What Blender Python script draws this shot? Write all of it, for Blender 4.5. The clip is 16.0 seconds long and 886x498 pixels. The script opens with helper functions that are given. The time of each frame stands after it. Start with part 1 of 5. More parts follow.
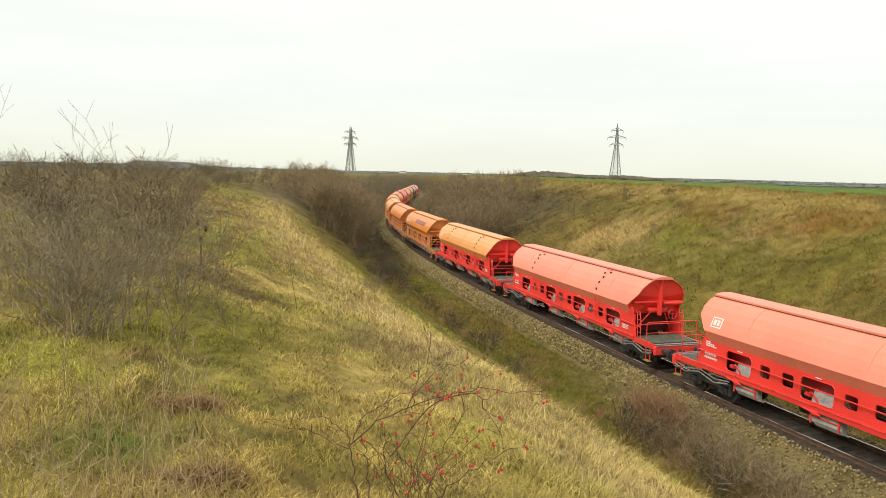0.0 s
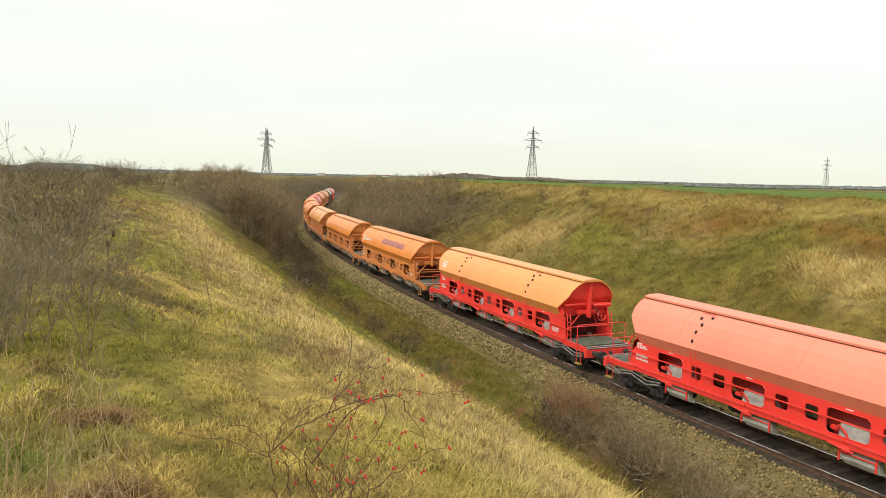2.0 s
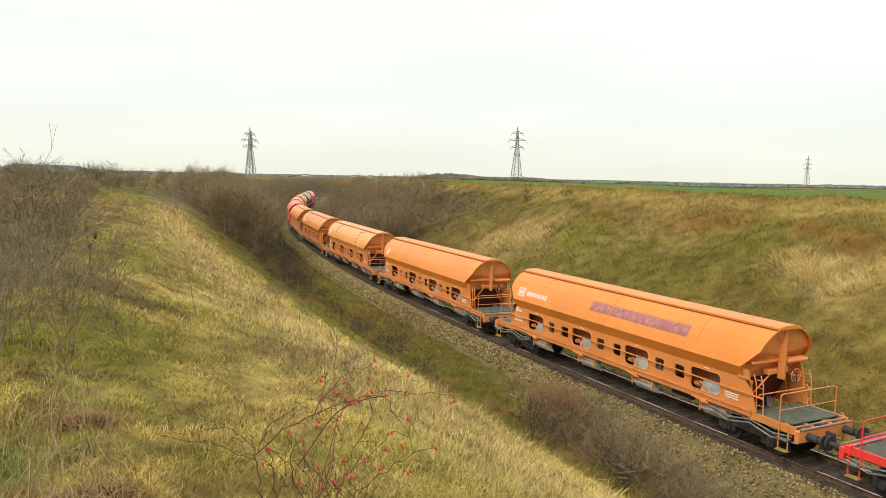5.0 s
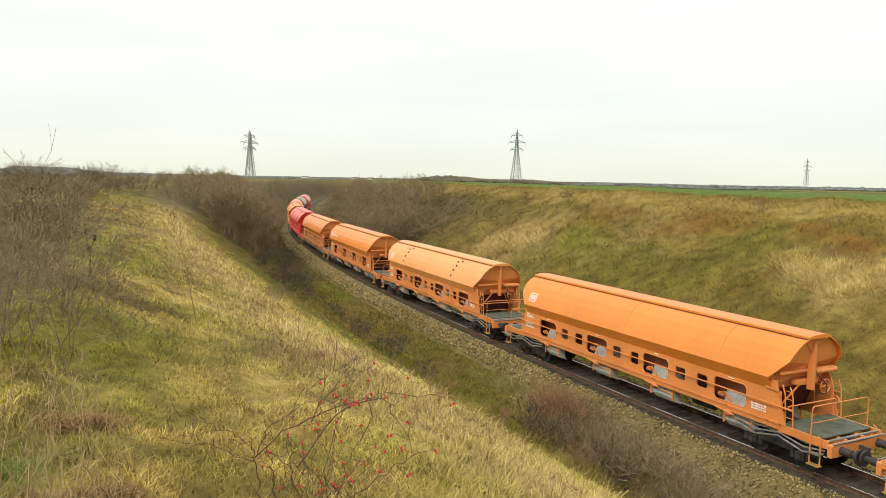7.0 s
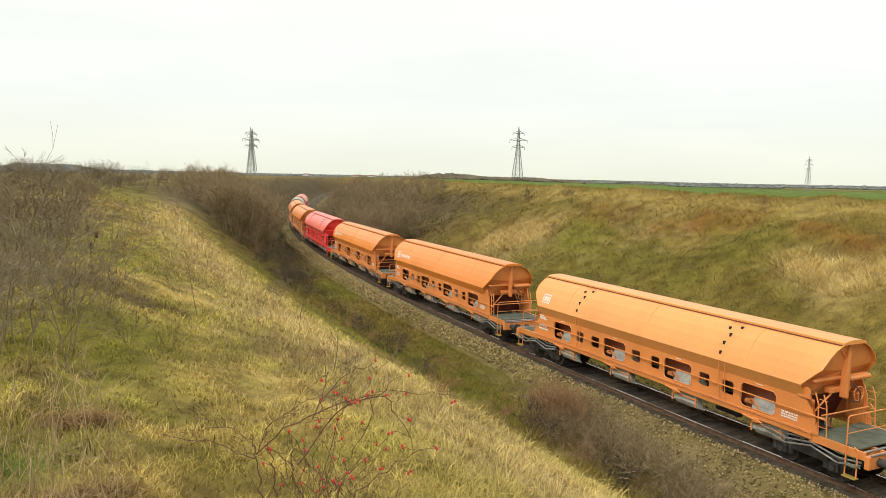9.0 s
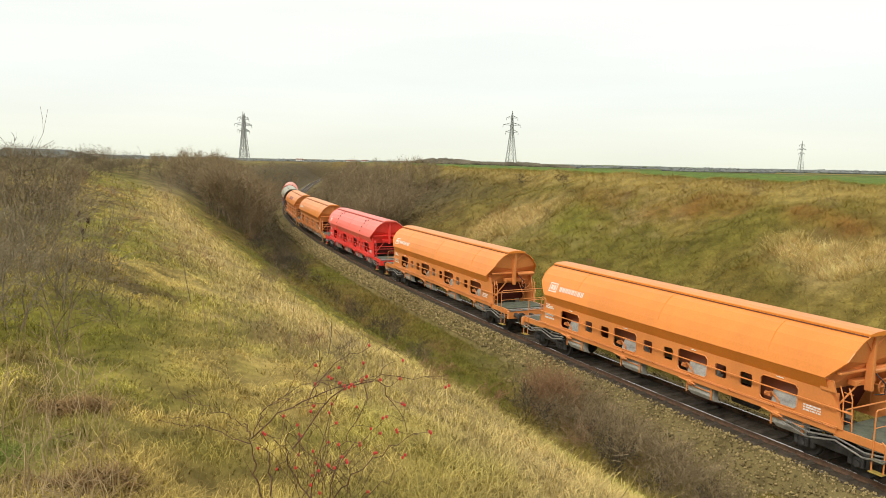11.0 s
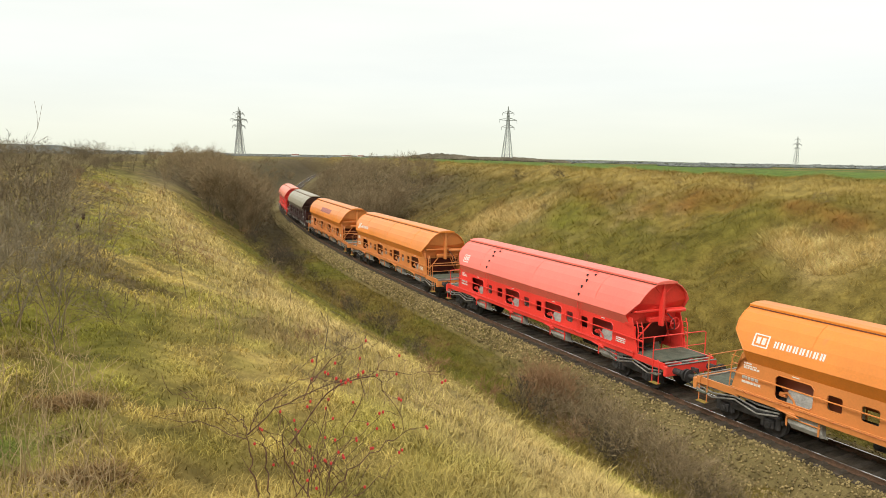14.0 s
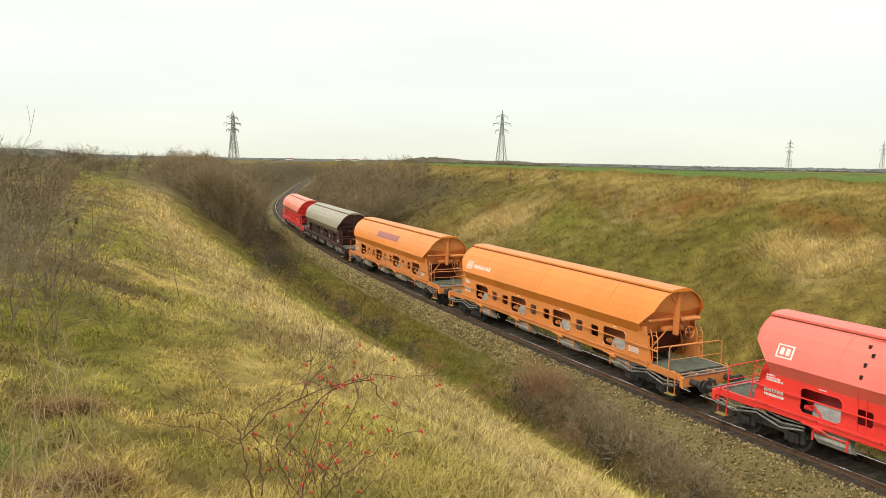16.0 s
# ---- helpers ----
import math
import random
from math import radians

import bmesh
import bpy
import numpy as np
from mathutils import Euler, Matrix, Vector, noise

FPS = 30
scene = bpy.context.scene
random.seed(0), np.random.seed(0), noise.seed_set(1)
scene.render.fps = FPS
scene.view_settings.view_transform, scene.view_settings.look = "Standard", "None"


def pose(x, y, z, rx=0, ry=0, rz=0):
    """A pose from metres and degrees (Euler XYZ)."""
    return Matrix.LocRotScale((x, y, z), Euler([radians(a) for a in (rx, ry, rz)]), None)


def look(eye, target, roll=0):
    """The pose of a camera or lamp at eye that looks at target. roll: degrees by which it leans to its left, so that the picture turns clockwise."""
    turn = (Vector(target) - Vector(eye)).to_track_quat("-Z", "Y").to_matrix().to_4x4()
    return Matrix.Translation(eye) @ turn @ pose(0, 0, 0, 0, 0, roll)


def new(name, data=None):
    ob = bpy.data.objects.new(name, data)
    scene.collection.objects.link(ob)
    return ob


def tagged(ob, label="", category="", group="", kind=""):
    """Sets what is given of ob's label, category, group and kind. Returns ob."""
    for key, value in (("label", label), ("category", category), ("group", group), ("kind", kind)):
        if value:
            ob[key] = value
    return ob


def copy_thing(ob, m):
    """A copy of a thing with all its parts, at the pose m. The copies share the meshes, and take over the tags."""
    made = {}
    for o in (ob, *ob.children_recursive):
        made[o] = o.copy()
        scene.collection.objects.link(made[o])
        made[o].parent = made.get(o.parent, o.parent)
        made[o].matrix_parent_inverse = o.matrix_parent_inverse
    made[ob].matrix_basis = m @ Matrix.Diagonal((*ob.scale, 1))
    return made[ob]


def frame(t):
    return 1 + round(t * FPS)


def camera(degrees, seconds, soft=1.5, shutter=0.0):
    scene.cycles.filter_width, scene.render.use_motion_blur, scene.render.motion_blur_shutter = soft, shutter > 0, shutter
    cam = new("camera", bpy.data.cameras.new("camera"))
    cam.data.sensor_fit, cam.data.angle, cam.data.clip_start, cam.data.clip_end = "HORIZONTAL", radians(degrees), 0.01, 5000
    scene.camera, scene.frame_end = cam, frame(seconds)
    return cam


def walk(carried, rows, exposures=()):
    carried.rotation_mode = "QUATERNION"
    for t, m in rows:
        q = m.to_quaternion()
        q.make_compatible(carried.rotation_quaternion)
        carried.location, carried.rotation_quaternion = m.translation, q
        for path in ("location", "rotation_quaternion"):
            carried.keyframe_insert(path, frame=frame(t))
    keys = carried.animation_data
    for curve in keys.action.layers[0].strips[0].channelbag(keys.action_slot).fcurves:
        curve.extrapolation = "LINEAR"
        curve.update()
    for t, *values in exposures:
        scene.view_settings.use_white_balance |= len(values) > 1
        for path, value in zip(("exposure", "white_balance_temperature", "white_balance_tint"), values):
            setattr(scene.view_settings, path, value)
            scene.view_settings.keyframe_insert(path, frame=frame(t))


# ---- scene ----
EYE = Vector((0.0, 0.0, 8.98))          # rail top is z = 0
LENS = 63.4

# seconds, yaw, pitch, roll of the hand-held pan
PAN = [
    (0.0, 7.447, -6.067, 1.431),
    (0.5, 6.488, -5.911, 1.467),
    (1.0, 4.940, -5.803, 1.424),
    (1.5, 2.686, -5.757, 1.428),
    (2.0, 1.045, -5.750, 1.382),
    (2.5, 0.480, -5.727, 1.151),
    (3.0, 0.173, -5.737, 1.183),
    (3.5, 0.000, -5.755, 1.200),
    (4.0, -0.076, -5.760, 1.183),
    (6.5, -0.169, -5.553, 1.167),
    (7.0, -0.169, -5.533, 1.175),
    (7.5, -0.123, -5.562, 1.217),
    (8.0, -0.091, -5.570, 1.221),
    (8.5, -0.067, -5.624, 1.215),
    (9.0, -0.067, -5.722, 1.282),
    (11.5, -0.724, -7.167, 1.187),
    (12.0, -0.799, -7.328, 1.148),
    (12.5, -0.859, -7.381, 1.093),
    (13.0, -0.872, -7.329, 1.179),
    (13.5, -0.883, -7.306, 1.138),
    (14.0, -0.916, -7.266, 1.163),
    (14.5, -0.951, -7.164, 1.163),
    (15.0, -1.036, -7.046, 1.115),
    (15.5, -1.130, -6.964, 1.139),
    (16.0, -1.362, -6.966, 1.100),
]


def aim(yaw, pitch, roll):
    y, p = radians(yaw), radians(pitch)
    way = Vector((-math.sin(y) * math.cos(p), math.cos(y) * math.cos(p), math.sin(p)))
    return look(EYE, EYE + way, roll)


cam = camera(LENS, 16.0, soft=0.6)
walk(cam, [(t, aim(y, p, r)) for t, y, p, r in PAN])

# ---- sky and light: bright overcast ----
SUN_EL, SUN_AZ = radians(43), radians(218)
world = bpy.data.worlds.new("overcast_sky")
scene.world = world
world.use_nodes = True
wn, wl = world.node_tree.nodes, world.node_tree.links
wn.clear()
w_out = wn.new("ShaderNodeOutputWorld")
w_bg = wn.new("ShaderNodeBackground")
w_sky = wn.new("ShaderNodeTexSky")
w_sky.sky_type, w_sky.sun_disc = "NISHITA", False
w_sky.sun_elevation, w_sky.sun_rotation = SUN_EL, SUN_AZ
w_gain = wn.new("ShaderNodeMixRGB")
w_gain.blend_type = "MULTIPLY"
w_gain.inputs[0].default_value = 1.0
w_gain.inputs[2].default_value = (0.1, 0.1, 0.1, 1)
w_co = wn.new("ShaderNodeTexCoord")
w_sep = wn.new("ShaderNodeSeparateXYZ")
w_ramp = wn.new("ShaderNodeValToRGB")
e = w_ramp.color_ramp.elements
e[0].position, e[0].color = 0.0, (0.93, 0.95, 0.80, 1)
e[1].position, e[1].color = 0.24, (1.09, 1.09, 1.03, 1)
k = e.new(0.05)
k.color = (0.98, 1.0, 0.90, 1)
k = e.new(0.10)
k.color = (0.99, 1.02, 0.97, 1)
w_map = wn.new("ShaderNodeMapping")
w_map.inputs["Scale"].default_value = (1.6, 1.6, 11.0)
w_noise = wn.new("ShaderNodeTexNoise")
w_noise.inputs["Scale"].default_value = 1.7
w_noise.inputs["Detail"].default_value = 4.0
w_cr = wn.new("ShaderNodeValToRGB")
w_cr.color_ramp.elements[0].position, w_cr.color_ramp.elements[0].color = 0.3, (0.965, 0.975, 0.975, 1)
w_cr.color_ramp.elements[1].position, w_cr.color_ramp.elements[1].color = 0.65, (1.03, 1.03, 1.02, 1)
w_cloud = wn.new("ShaderNodeMixRGB")
w_cloud.blend_type = "MULTIPLY"
w_cloud.inputs[0].default_value = 1.0
w_mix = wn.new("ShaderNodeMixRGB")
w_mix.inputs[0].default_value = 0.93
wl.new(w_sky.outputs[0], w_gain.inputs[1])
wl.new(w_co.outputs["Generated"], w_sep.inputs[0])
wl.new(w_sep.outputs["Z"], w_ramp.inputs[0])
wl.new(w_co.outputs["Generated"], w_map.inputs[0])
wl.new(w_map.outputs[0], w_noise.inputs["Vector"])
wl.new(w_noise.outputs["Fac"], w_cr.inputs[0])
wl.new(w_ramp.outputs[0], w_cloud.inputs[1])
wl.new(w_cr.outputs[0], w_cloud.inputs[2])
wl.new(w_gain.outputs[0], w_mix.inputs[1])
wl.new(w_cloud.outputs[0], w_mix.inputs[2])
wl.new(w_mix.outputs[0], w_bg.inputs[0])
w_bg.inputs[1].default_value = 1.0
wl.new(w_bg.outputs[0], w_out.inputs[0])

sun = new("sun", bpy.data.lights.new("sun", "SUN"))
sun.data.energy, sun.data.angle, sun.data.color = 2.2, radians(18), (1.0, 0.96, 0.88)
sun.matrix_basis = look((0, 0, 60), Vector((0, 0, 60)) - Vector((math.sin(SUN_AZ) * math.cos(SUN_EL), math.cos(SUN_AZ) * math.cos(SUN_EL), math.sin(SUN_EL))))
scene.view_settings.exposure = 0.0

# ---- materials ----
def material(name, colour, rough=0.8, metal=0.0, spec=0.4, vary=0.25, scale=6.0, bump=0.15, fine=40.0, attr="", object_colour=False, dirt=None, dirt_at=0.6, streak=False):
    """A surface with two scales of variation: broad stains and fine grain."""
    m = bpy.data.materials.new(name)
    m.use_nodes = True
    n, l = m.node_tree.nodes, m.node_tree.links
    p = n["Principled BSDF"]
    p.inputs["Roughness"].default_value, p.inputs["Metallic"].default_value = rough, metal
    p.inputs["Specular IOR Level"].default_value = spec
    co = n.new("ShaderNodeTexCoord")
    big, small = n.new("ShaderNodeTexNoise"), n.new("ShaderNodeTexNoise")
    big.inputs["Scale"].default_value, big.inputs["Detail"].default_value = scale, 5.0
    small.inputs["Scale"].default_value, small.inputs["Detail"].default_value = fine, 3.0
    source = co.outputs["Object"]
    if streak:
        mp = n.new("ShaderNodeMapping")
        mp.inputs["Scale"].default_value = (1.0, 1.0, 0.18)
        l.new(source, mp.inputs[0])
        source = mp.outputs[0]
    l.new(source, big.inputs["Vector"])
    l.new(co.outputs["Object"], small.inputs["Vector"])
    if attr:
        base = n.new("ShaderNodeAttribute")
        base.attribute_name = attr
        out = base.outputs["Color"]
    elif object_colour:
        base = n.new("ShaderNodeObjectInfo")
        out = base.outputs["Color"]
    else:
        base = n.new("ShaderNodeRGB")
        base.outputs[0].default_value = (*colour, 1)
        out = base.outputs[0]
    for tex, amount in ((big, vary), (small, vary * 0.6)):
        ramp = n.new("ShaderNodeMapRange")
        ramp.inputs["From Min"].default_value, ramp.inputs["From Max"].default_value = 0.3, 0.7
        ramp.inputs["To Min"].default_value, ramp.inputs["To Max"].default_value = 1 - amount, 1 + amount
        l.new(tex.outputs["Fac"], ramp.inputs["Value"])
        mix = n.new("ShaderNodeMixRGB")
        mix.blend_type, mix.inputs[0].default_value = "MULTIPLY", 1.0
        l.new(out, mix.inputs[1])
        l.new(ramp.outputs[0], mix.inputs[2])
        out = mix.outputs[0]
    if dirt:
        edge = n.new("ShaderNodeMapRange")
        edge.inputs["From Min"].default_value, edge.inputs["From Max"].default_value = dirt_at, dirt_at + 0.22
        l.new(big.outputs["Fac"], edge.inputs["Value"])
        mix = n.new("ShaderNodeMixRGB")
        mix.inputs[2].default_value = (*dirt, 1)
        l.new(edge.outputs[0], mix.inputs[0])
        l.new(out, mix.inputs[1])
        out = mix.outputs[0]
    l.new(out, p.inputs["Base Color"])
    if bump:
        b = n.new("ShaderNodeBump")
        b.inputs["Strength"].default_value, b.inputs["Distance"].default_value = bump, 0.02
        l.new(small.outputs["Fac"], b.inputs["Height"])
        l.new(b.outputs[0], p.inputs["Normal"])
    return m


M_EARTH = material("grassy_earth", (0, 0, 0), 0.95, spec=0.1, vary=0.38, scale=1.1, fine=8.0, bump=0.5, attr="tint")
M_GRASS = material("grass_blades", (0, 0, 0), 0.85, spec=0.15, vary=0.1, scale=0.5, fine=5.0, bump=0.0, attr="tint")
M_BALLAST = material("ballast", (0.178, 0.138, 0.056), 0.95, spec=0.15, vary=0.35, scale=1.3, fine=28.0, bump=0.35, dirt=(0.14, 0.115, 0.05), dirt_at=0.55)
M_BALLAST_DARK = material("dark_brown_ballast", (0.075, 0.058, 0.04), 0.9, spec=0.2, vary=0.4, scale=1.5, fine=14.0, bump=0.9)
M_SLEEPER = material("weathered_sleeper", (0.085, 0.068, 0.05), 0.9, spec=0.2, vary=0.35, scale=3.0)
M_RAIL = material("polished_rail_head", (0.62, 0.61, 0.60), 0.22, metal=1.0, vary=0.1, bump=0.02)
M_RUSTY = material("rusty_rail_web", (0.13, 0.075, 0.045), 0.85, metal=0.2, vary=0.3)
M_PAINT = material("wagon_paint", (1, 1, 1), 0.36, spec=0.7, vary=0.075, scale=0.9, fine=14.0, bump=0.01, object_colour=True, streak=True, dirt=(0.33, 0.17, 0.08), dirt_at=0.66)
M_END_SHADE = material("hopper_paint_shaded", (0.12, 0.026, 0.02), 0.7, vary=0.3, scale=2.0)
M_STEEL = material("galvanised_steel", (0.34, 0.34, 0.32), 0.5, metal=0.5, vary=0.25, scale=3.0)
M_CHUTE = material("dusty_pale_chute", (0.40, 0.39, 0.35), 0.7, vary=0.25, scale=2.5, fine=18.0, bump=0.05, dirt=(0.27, 0.22, 0.15), dirt_at=0.6)
M_PIPE = material("bare_steel_pipe", (0.29, 0.28, 0.25), 0.5, metal=0.4, vary=0.4, scale=4.0)
M_DARK = material("oily_black_steel", (0.045, 0.042, 0.04), 0.6, spec=0.4, vary=0.4, scale=4.0)
M_DECK = material("worn_deck_plate", (0.11, 0.125, 0.09), 0.75, vary=0.35, scale=3.0, dirt=(0.16, 0.10, 0.06))
M_WHITE = material("white_lettering_paint", (0.8, 0.78, 0.72), 0.6, vary=0.12)
M_YELLOW = material("yellow_step_paint", (0.38, 0.27, 0.06), 0.55, vary=0.2)
M_BLACK = material("black_rubber_step", (0.03, 0.02, 0.018), 0.8, vary=0.2)
M_CAP_LINE = material("dark_cap_line", (0.17, 0.06, 0.035), 0.8, vary=0.3)
M_PATCH = material("faded_mauve_overpaint", (0.42, 0.17, 0.15), 0.7, vary=0.25, scale=5.0)
M_LATTICE = material("weathered_zinc_lattice", (0.27, 0.28, 0.26), 0.7, metal=0.2, vary=0.2, scale=0.3)
M_BARK = material("twig_bark", (0.145, 0.115, 0.07), 0.9, spec=0.15, vary=0.35, scale=2.0, fine=20.0, bump=0.0)
M_BARK_PALE = material("lichened_bark", (0.23, 0.19, 0.12), 0.9, spec=0.15, vary=0.4, scale=2.0, fine=20.0, bump=0.0)
M_BARK_TAN = material("sapling_bark", (0.24, 0.18, 0.10), 0.9, spec=0.15, vary=0.4, scale=2.0, fine=20.0, bump=0.0)
M_BARK_DUN = material("dun_bark", (0.19, 0.145, 0.085), 0.9, spec=0.15, vary=0.4, scale=2.0, fine=20.0, bump=0.0)
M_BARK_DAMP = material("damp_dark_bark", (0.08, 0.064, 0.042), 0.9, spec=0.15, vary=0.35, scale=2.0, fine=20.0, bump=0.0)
M_BARK_RED = material("reddish_twig_bark", (0.27, 0.155, 0.08), 0.9, spec=0.15, vary=0.35, scale=2.0, fine=20.0, bump=0.0)
M_ROSE = material("rose_stem", (0.13, 0.07, 0.042), 0.7, spec=0.25, vary=0.3, scale=8.0, bump=0.0)
M_HIP = material("rose_hip", (0.55, 0.03, 0.025), 0.4, spec=0.5, vary=0.2, scale=20.0, bump=0.0)
M_SEED = material("dry_seed_head", (0.07, 0.04, 0.025), 0.95, vary=0.3, scale=20.0)
M_HEDGE = material("bare_hedge", (0.135, 0.115, 0.08), 0.95, spec=0.05, vary=0.35, scale=0.1, fine=1.0, bump=0.0)
# distant haze is put into this grey, for the horizon woods and hill
M_FAR_HAZED = material("far_trees_hazed", (0.17, 0.18, 0.165), 0.95, spec=0.05, vary=0.35, scale=0.03, fine=0.4, bump=0.0)
M_FARWALL = material("far_wall", (0.62, 0.60, 0.55), 0.9, vary=0.1, scale=0.2)
M_FARROOF = material("far_roof", (0.22, 0.12, 0.09), 0.9, vary=0.2, scale=0.2)

# ---- small mesh helpers ----
def mesh_object(name, verts, faces, mat, smooth=False):
    me = bpy.data.meshes.new(name)
    me.from_pydata(verts, [], faces)
    me.materials.append(mat)
    if smooth:
        me.shade_smooth()
    me.update()
    return new(name, me)


def array_object(name, verts, tris, mat, tint=None):
    """A mesh from numpy arrays of vertices and triangles, with an optional colour for each vertex."""
    me = bpy.data.meshes.new(name)
    n, k = len(verts), len(tris)
    me.vertices.add(n)
    me.vertices.foreach_set("co", np.asarray(verts, np.float32).ravel())
    me.loops.add(3 * k)
    me.loops.foreach_set("vertex_index", np.asarray(tris, np.int32).ravel())
    me.polygons.add(k)
    me.polygons.foreach_set("loop_start", np.arange(0, 3 * k, 3, dtype=np.int32))
    me.update(calc_edges=True)
    if tint is not None:
        at = me.color_attributes.new("tint", "FLOAT_COLOR", "POINT")
        at.data.foreach_set("color", np.concatenate([tint, np.ones((n, 1))], 1).astype(np.float32).ravel())
    me.materials.append(mat)
    return new(name, me)


def hash2(i, j, seed):
    h = (i.astype(np.int64) * 374761393 + j.astype(np.int64) * 668265263 + seed * 974634777) & 0x7FFFFFFF
    h = ((h ^ (h >> 13)) * 1274126177) & 0x7FFFFFFF
    return ((h ^ (h >> 16)) & 0xFFFF) / 65535.0


def field(x, y, size, seed):
    """Smooth value noise between 0 and 1 with cells of that size in metres."""
    u, v = np.asarray(x) / size, np.asarray(y) / size
    i, j = np.floor(u), np.floor(v)
    a, b = u - i, v - j
    a, b = a * a * (3 - 2 * a), b * b * (3 - 2 * b)
    return (hash2(i, j, seed) * (1 - a) + hash2(i + 1, j, seed) * a) * (1 - b) + (hash2(i, j + 1, seed) * (1 - a) + hash2(i + 1, j + 1, seed) * a) * b


# ---- the line of the track ----
KNOT_Y = np.array([-260, -60, 5, 15, 25, 40, 60, 80, 100, 130, 160, 200, 300, 420.0])
KNOT_X = np.array([162.2, 56.2, 21.8, 16.5, 11.2, 3.95, -4.75, -12.25, -18.7, -26.5, -32.0, -37.5, -50.2, -60.5])


def spline(kx, ky, x):
    """Natural cubic spline through knots."""
    n = len(kx)
    h = np.diff(kx)
    a, b = np.zeros((n, n)), np.zeros(n)
    a[0, 0] = a[-1, -1] = 1
    for i in range(1, n - 1):
        a[i, i - 1], a[i, i], a[i, i + 1] = h[i - 1], 2 * (h[i - 1] + h[i]), h[i]
        b[i] = 6 * ((ky[i + 1] - ky[i]) / h[i] - (ky[i] - ky[i - 1]) / h[i - 1])
    m = np.linalg.solve(a, b)
    j = np.clip(np.searchsorted(kx, x) - 1, 0, n - 2)
    t, hj = x - kx[j], h[j]
    return ky[j] + t * ((ky[j + 1] - ky[j]) / hj - hj * (2 * m[j] + m[j + 1]) / 6) + t * t * m[j] / 2 + t ** 3 * (m[j + 1] - m[j]) / (6 * hj)


_y = np.arange(-260, 420.01, 0.25)
_x = spline(KNOT_Y, KNOT_X, _y)
_s = np.concatenate([[0], np.cumsum(np.hypot(np.diff(_x), np.diff(_y)))])
_s -= np.interp(0, _y, _s)              # s = 0 abreast of y = 0, growing away from the camera


def track(s):
    """The place and the way (away from the camera) of the track at s metres."""
    y = np.interp(s, _s, _y)
    p = np.array([np.interp(s, _s, _x), y])
    q = np.array([np.interp(s + 0.5, _s, _x), np.interp(s + 0.5, _s, _y)]) - np.array([np.interp(s - 0.5, _s, _x), np.interp(s - 0.5, _s, _y)])
    return p, q / np.hypot(*q)


TP = np.array([track(s)[0] for s in np.arange(-170, 420, 1.0)])
TW = np.array([track(s)[1] for s in np.arange(-170, 420, 1.0)])


def beside(x, y):
    """Signed distance from the track's axis: negative on the camera's side."""
    x, y = np.ravel(x), np.ravel(y)
    out, along = np.empty(len(x)), np.empty(len(x))
    for k in range(0, len(x), 20000):
        px, py = x[k:k + 20000, None] - TP[None, :, 0], y[k:k + 20000, None] - TP[None, :, 1]
        j = np.argmin(px * px + py * py, 1)
        r = np.arange(len(j))
        qx, qy = px[r, j], py[r, j]
        side = qx * TW[j, 1] - qy * TW[j, 0]
        ends = (j == 0) | (j == len(TP) - 1)
        out[k:k + 20000] = np.where(ends, np.sign(side) * np.hypot(qx, qy), side)
        along[k:k + 20000] = j - 170.0
    return out, along


LEFT_D = np.array([0, 2.0, 2.7, 5.0, 7.0, 10.0, 13.0, 15.5, 18.0, 21.7, 28, 40, 100, 400, 5000.0])
LEFT_Z = np.array([-1.0, -1.0, -0.78, -0.92, -0.5, 1.5, 3.5, 5.1, 6.05, 7.1, 7.5, 7.6, 7.3, 4.2, 2.5])
RIGHT_D = np.array([0, 2.0, 2.7, 5.0, 7.0, 12.0, 20.0, 24.0, 27.0, 45, 70, 120, 300, 5000.0])
RIGHT_Z = np.array([-1.0, -1.0, -0.78, -0.85, -0.3, 2.3, 6.3, 7.75, 8.05, 8.1, 8.05, 7.0, 4.2, 2.5])


def step(v, lo, hi):
    return np.clip((v - lo) / (hi - lo), 0, 1)


def land(x, y):
    """Height of the ground."""
    x, y = np.ravel(np.asarray(x, float)), np.ravel(np.asarray(y, float))
    d, s = beside(x, y)
    wob = (field(x, y, 9, 3) - 0.5) * 1.6
    u = np.abs(d) + np.where(np.abs(d) > 6, wob * np.clip((np.abs(d) - 6) / 6, 0, 1), 0)
    z = np.where(d < 0, np.interp(u, LEFT_D, LEFT_Z), np.interp(u, RIGHT_D, RIGHT_Z))
    rough = np.clip((np.abs(d) - 4) / 4, 0, 1)
    z += rough * ((field(x, y, 4, 5) - 0.5) * 0.35 + (field(x, y, 1.1, 7) - 0.5) * 0.16 + (field(x, y, 0.5, 8) - 0.5) * 0.11)
    # little sheep-step ridges along the plateau's edge
    z += step(-d, 13, 15) * step(d, -30, -24) * 0.045 * np.sin((d + 1.6 * field(x, y, 2.5, 12)) * 7.5)
    z += np.clip((d - 6) / 4, 0, 1) * np.clip((30 - d) / 4, 0, 1) * ((field(x, y, 2.6, 9) - 0.5) * 0.55 + (field(x, y, 1.4, 10) - 0.5) * 0.3)
    r = np.hypot(x, y)
    z += np.clip((r - 300) / 1500, 0, 1) * (field(x, y, 700, 11) - 0.6) * 4
    z += np.clip((r - 2300) / 1900, 0, 1) * (3 + 7 * field(x, y, 900, 13))
    return z


DRY, TAN = np.array([0.365, 0.270, 0.082]), np.array([0.46, 0.345, 0.145])
GREEN, OLIVE = np.array([0.255, 0.235, 0.04]), np.array([0.19, 0.142, 0.034])
BROWN, RUST = np.array([0.17, 0.105, 0.045]), np.array([0.25, 0.115, 0.028])
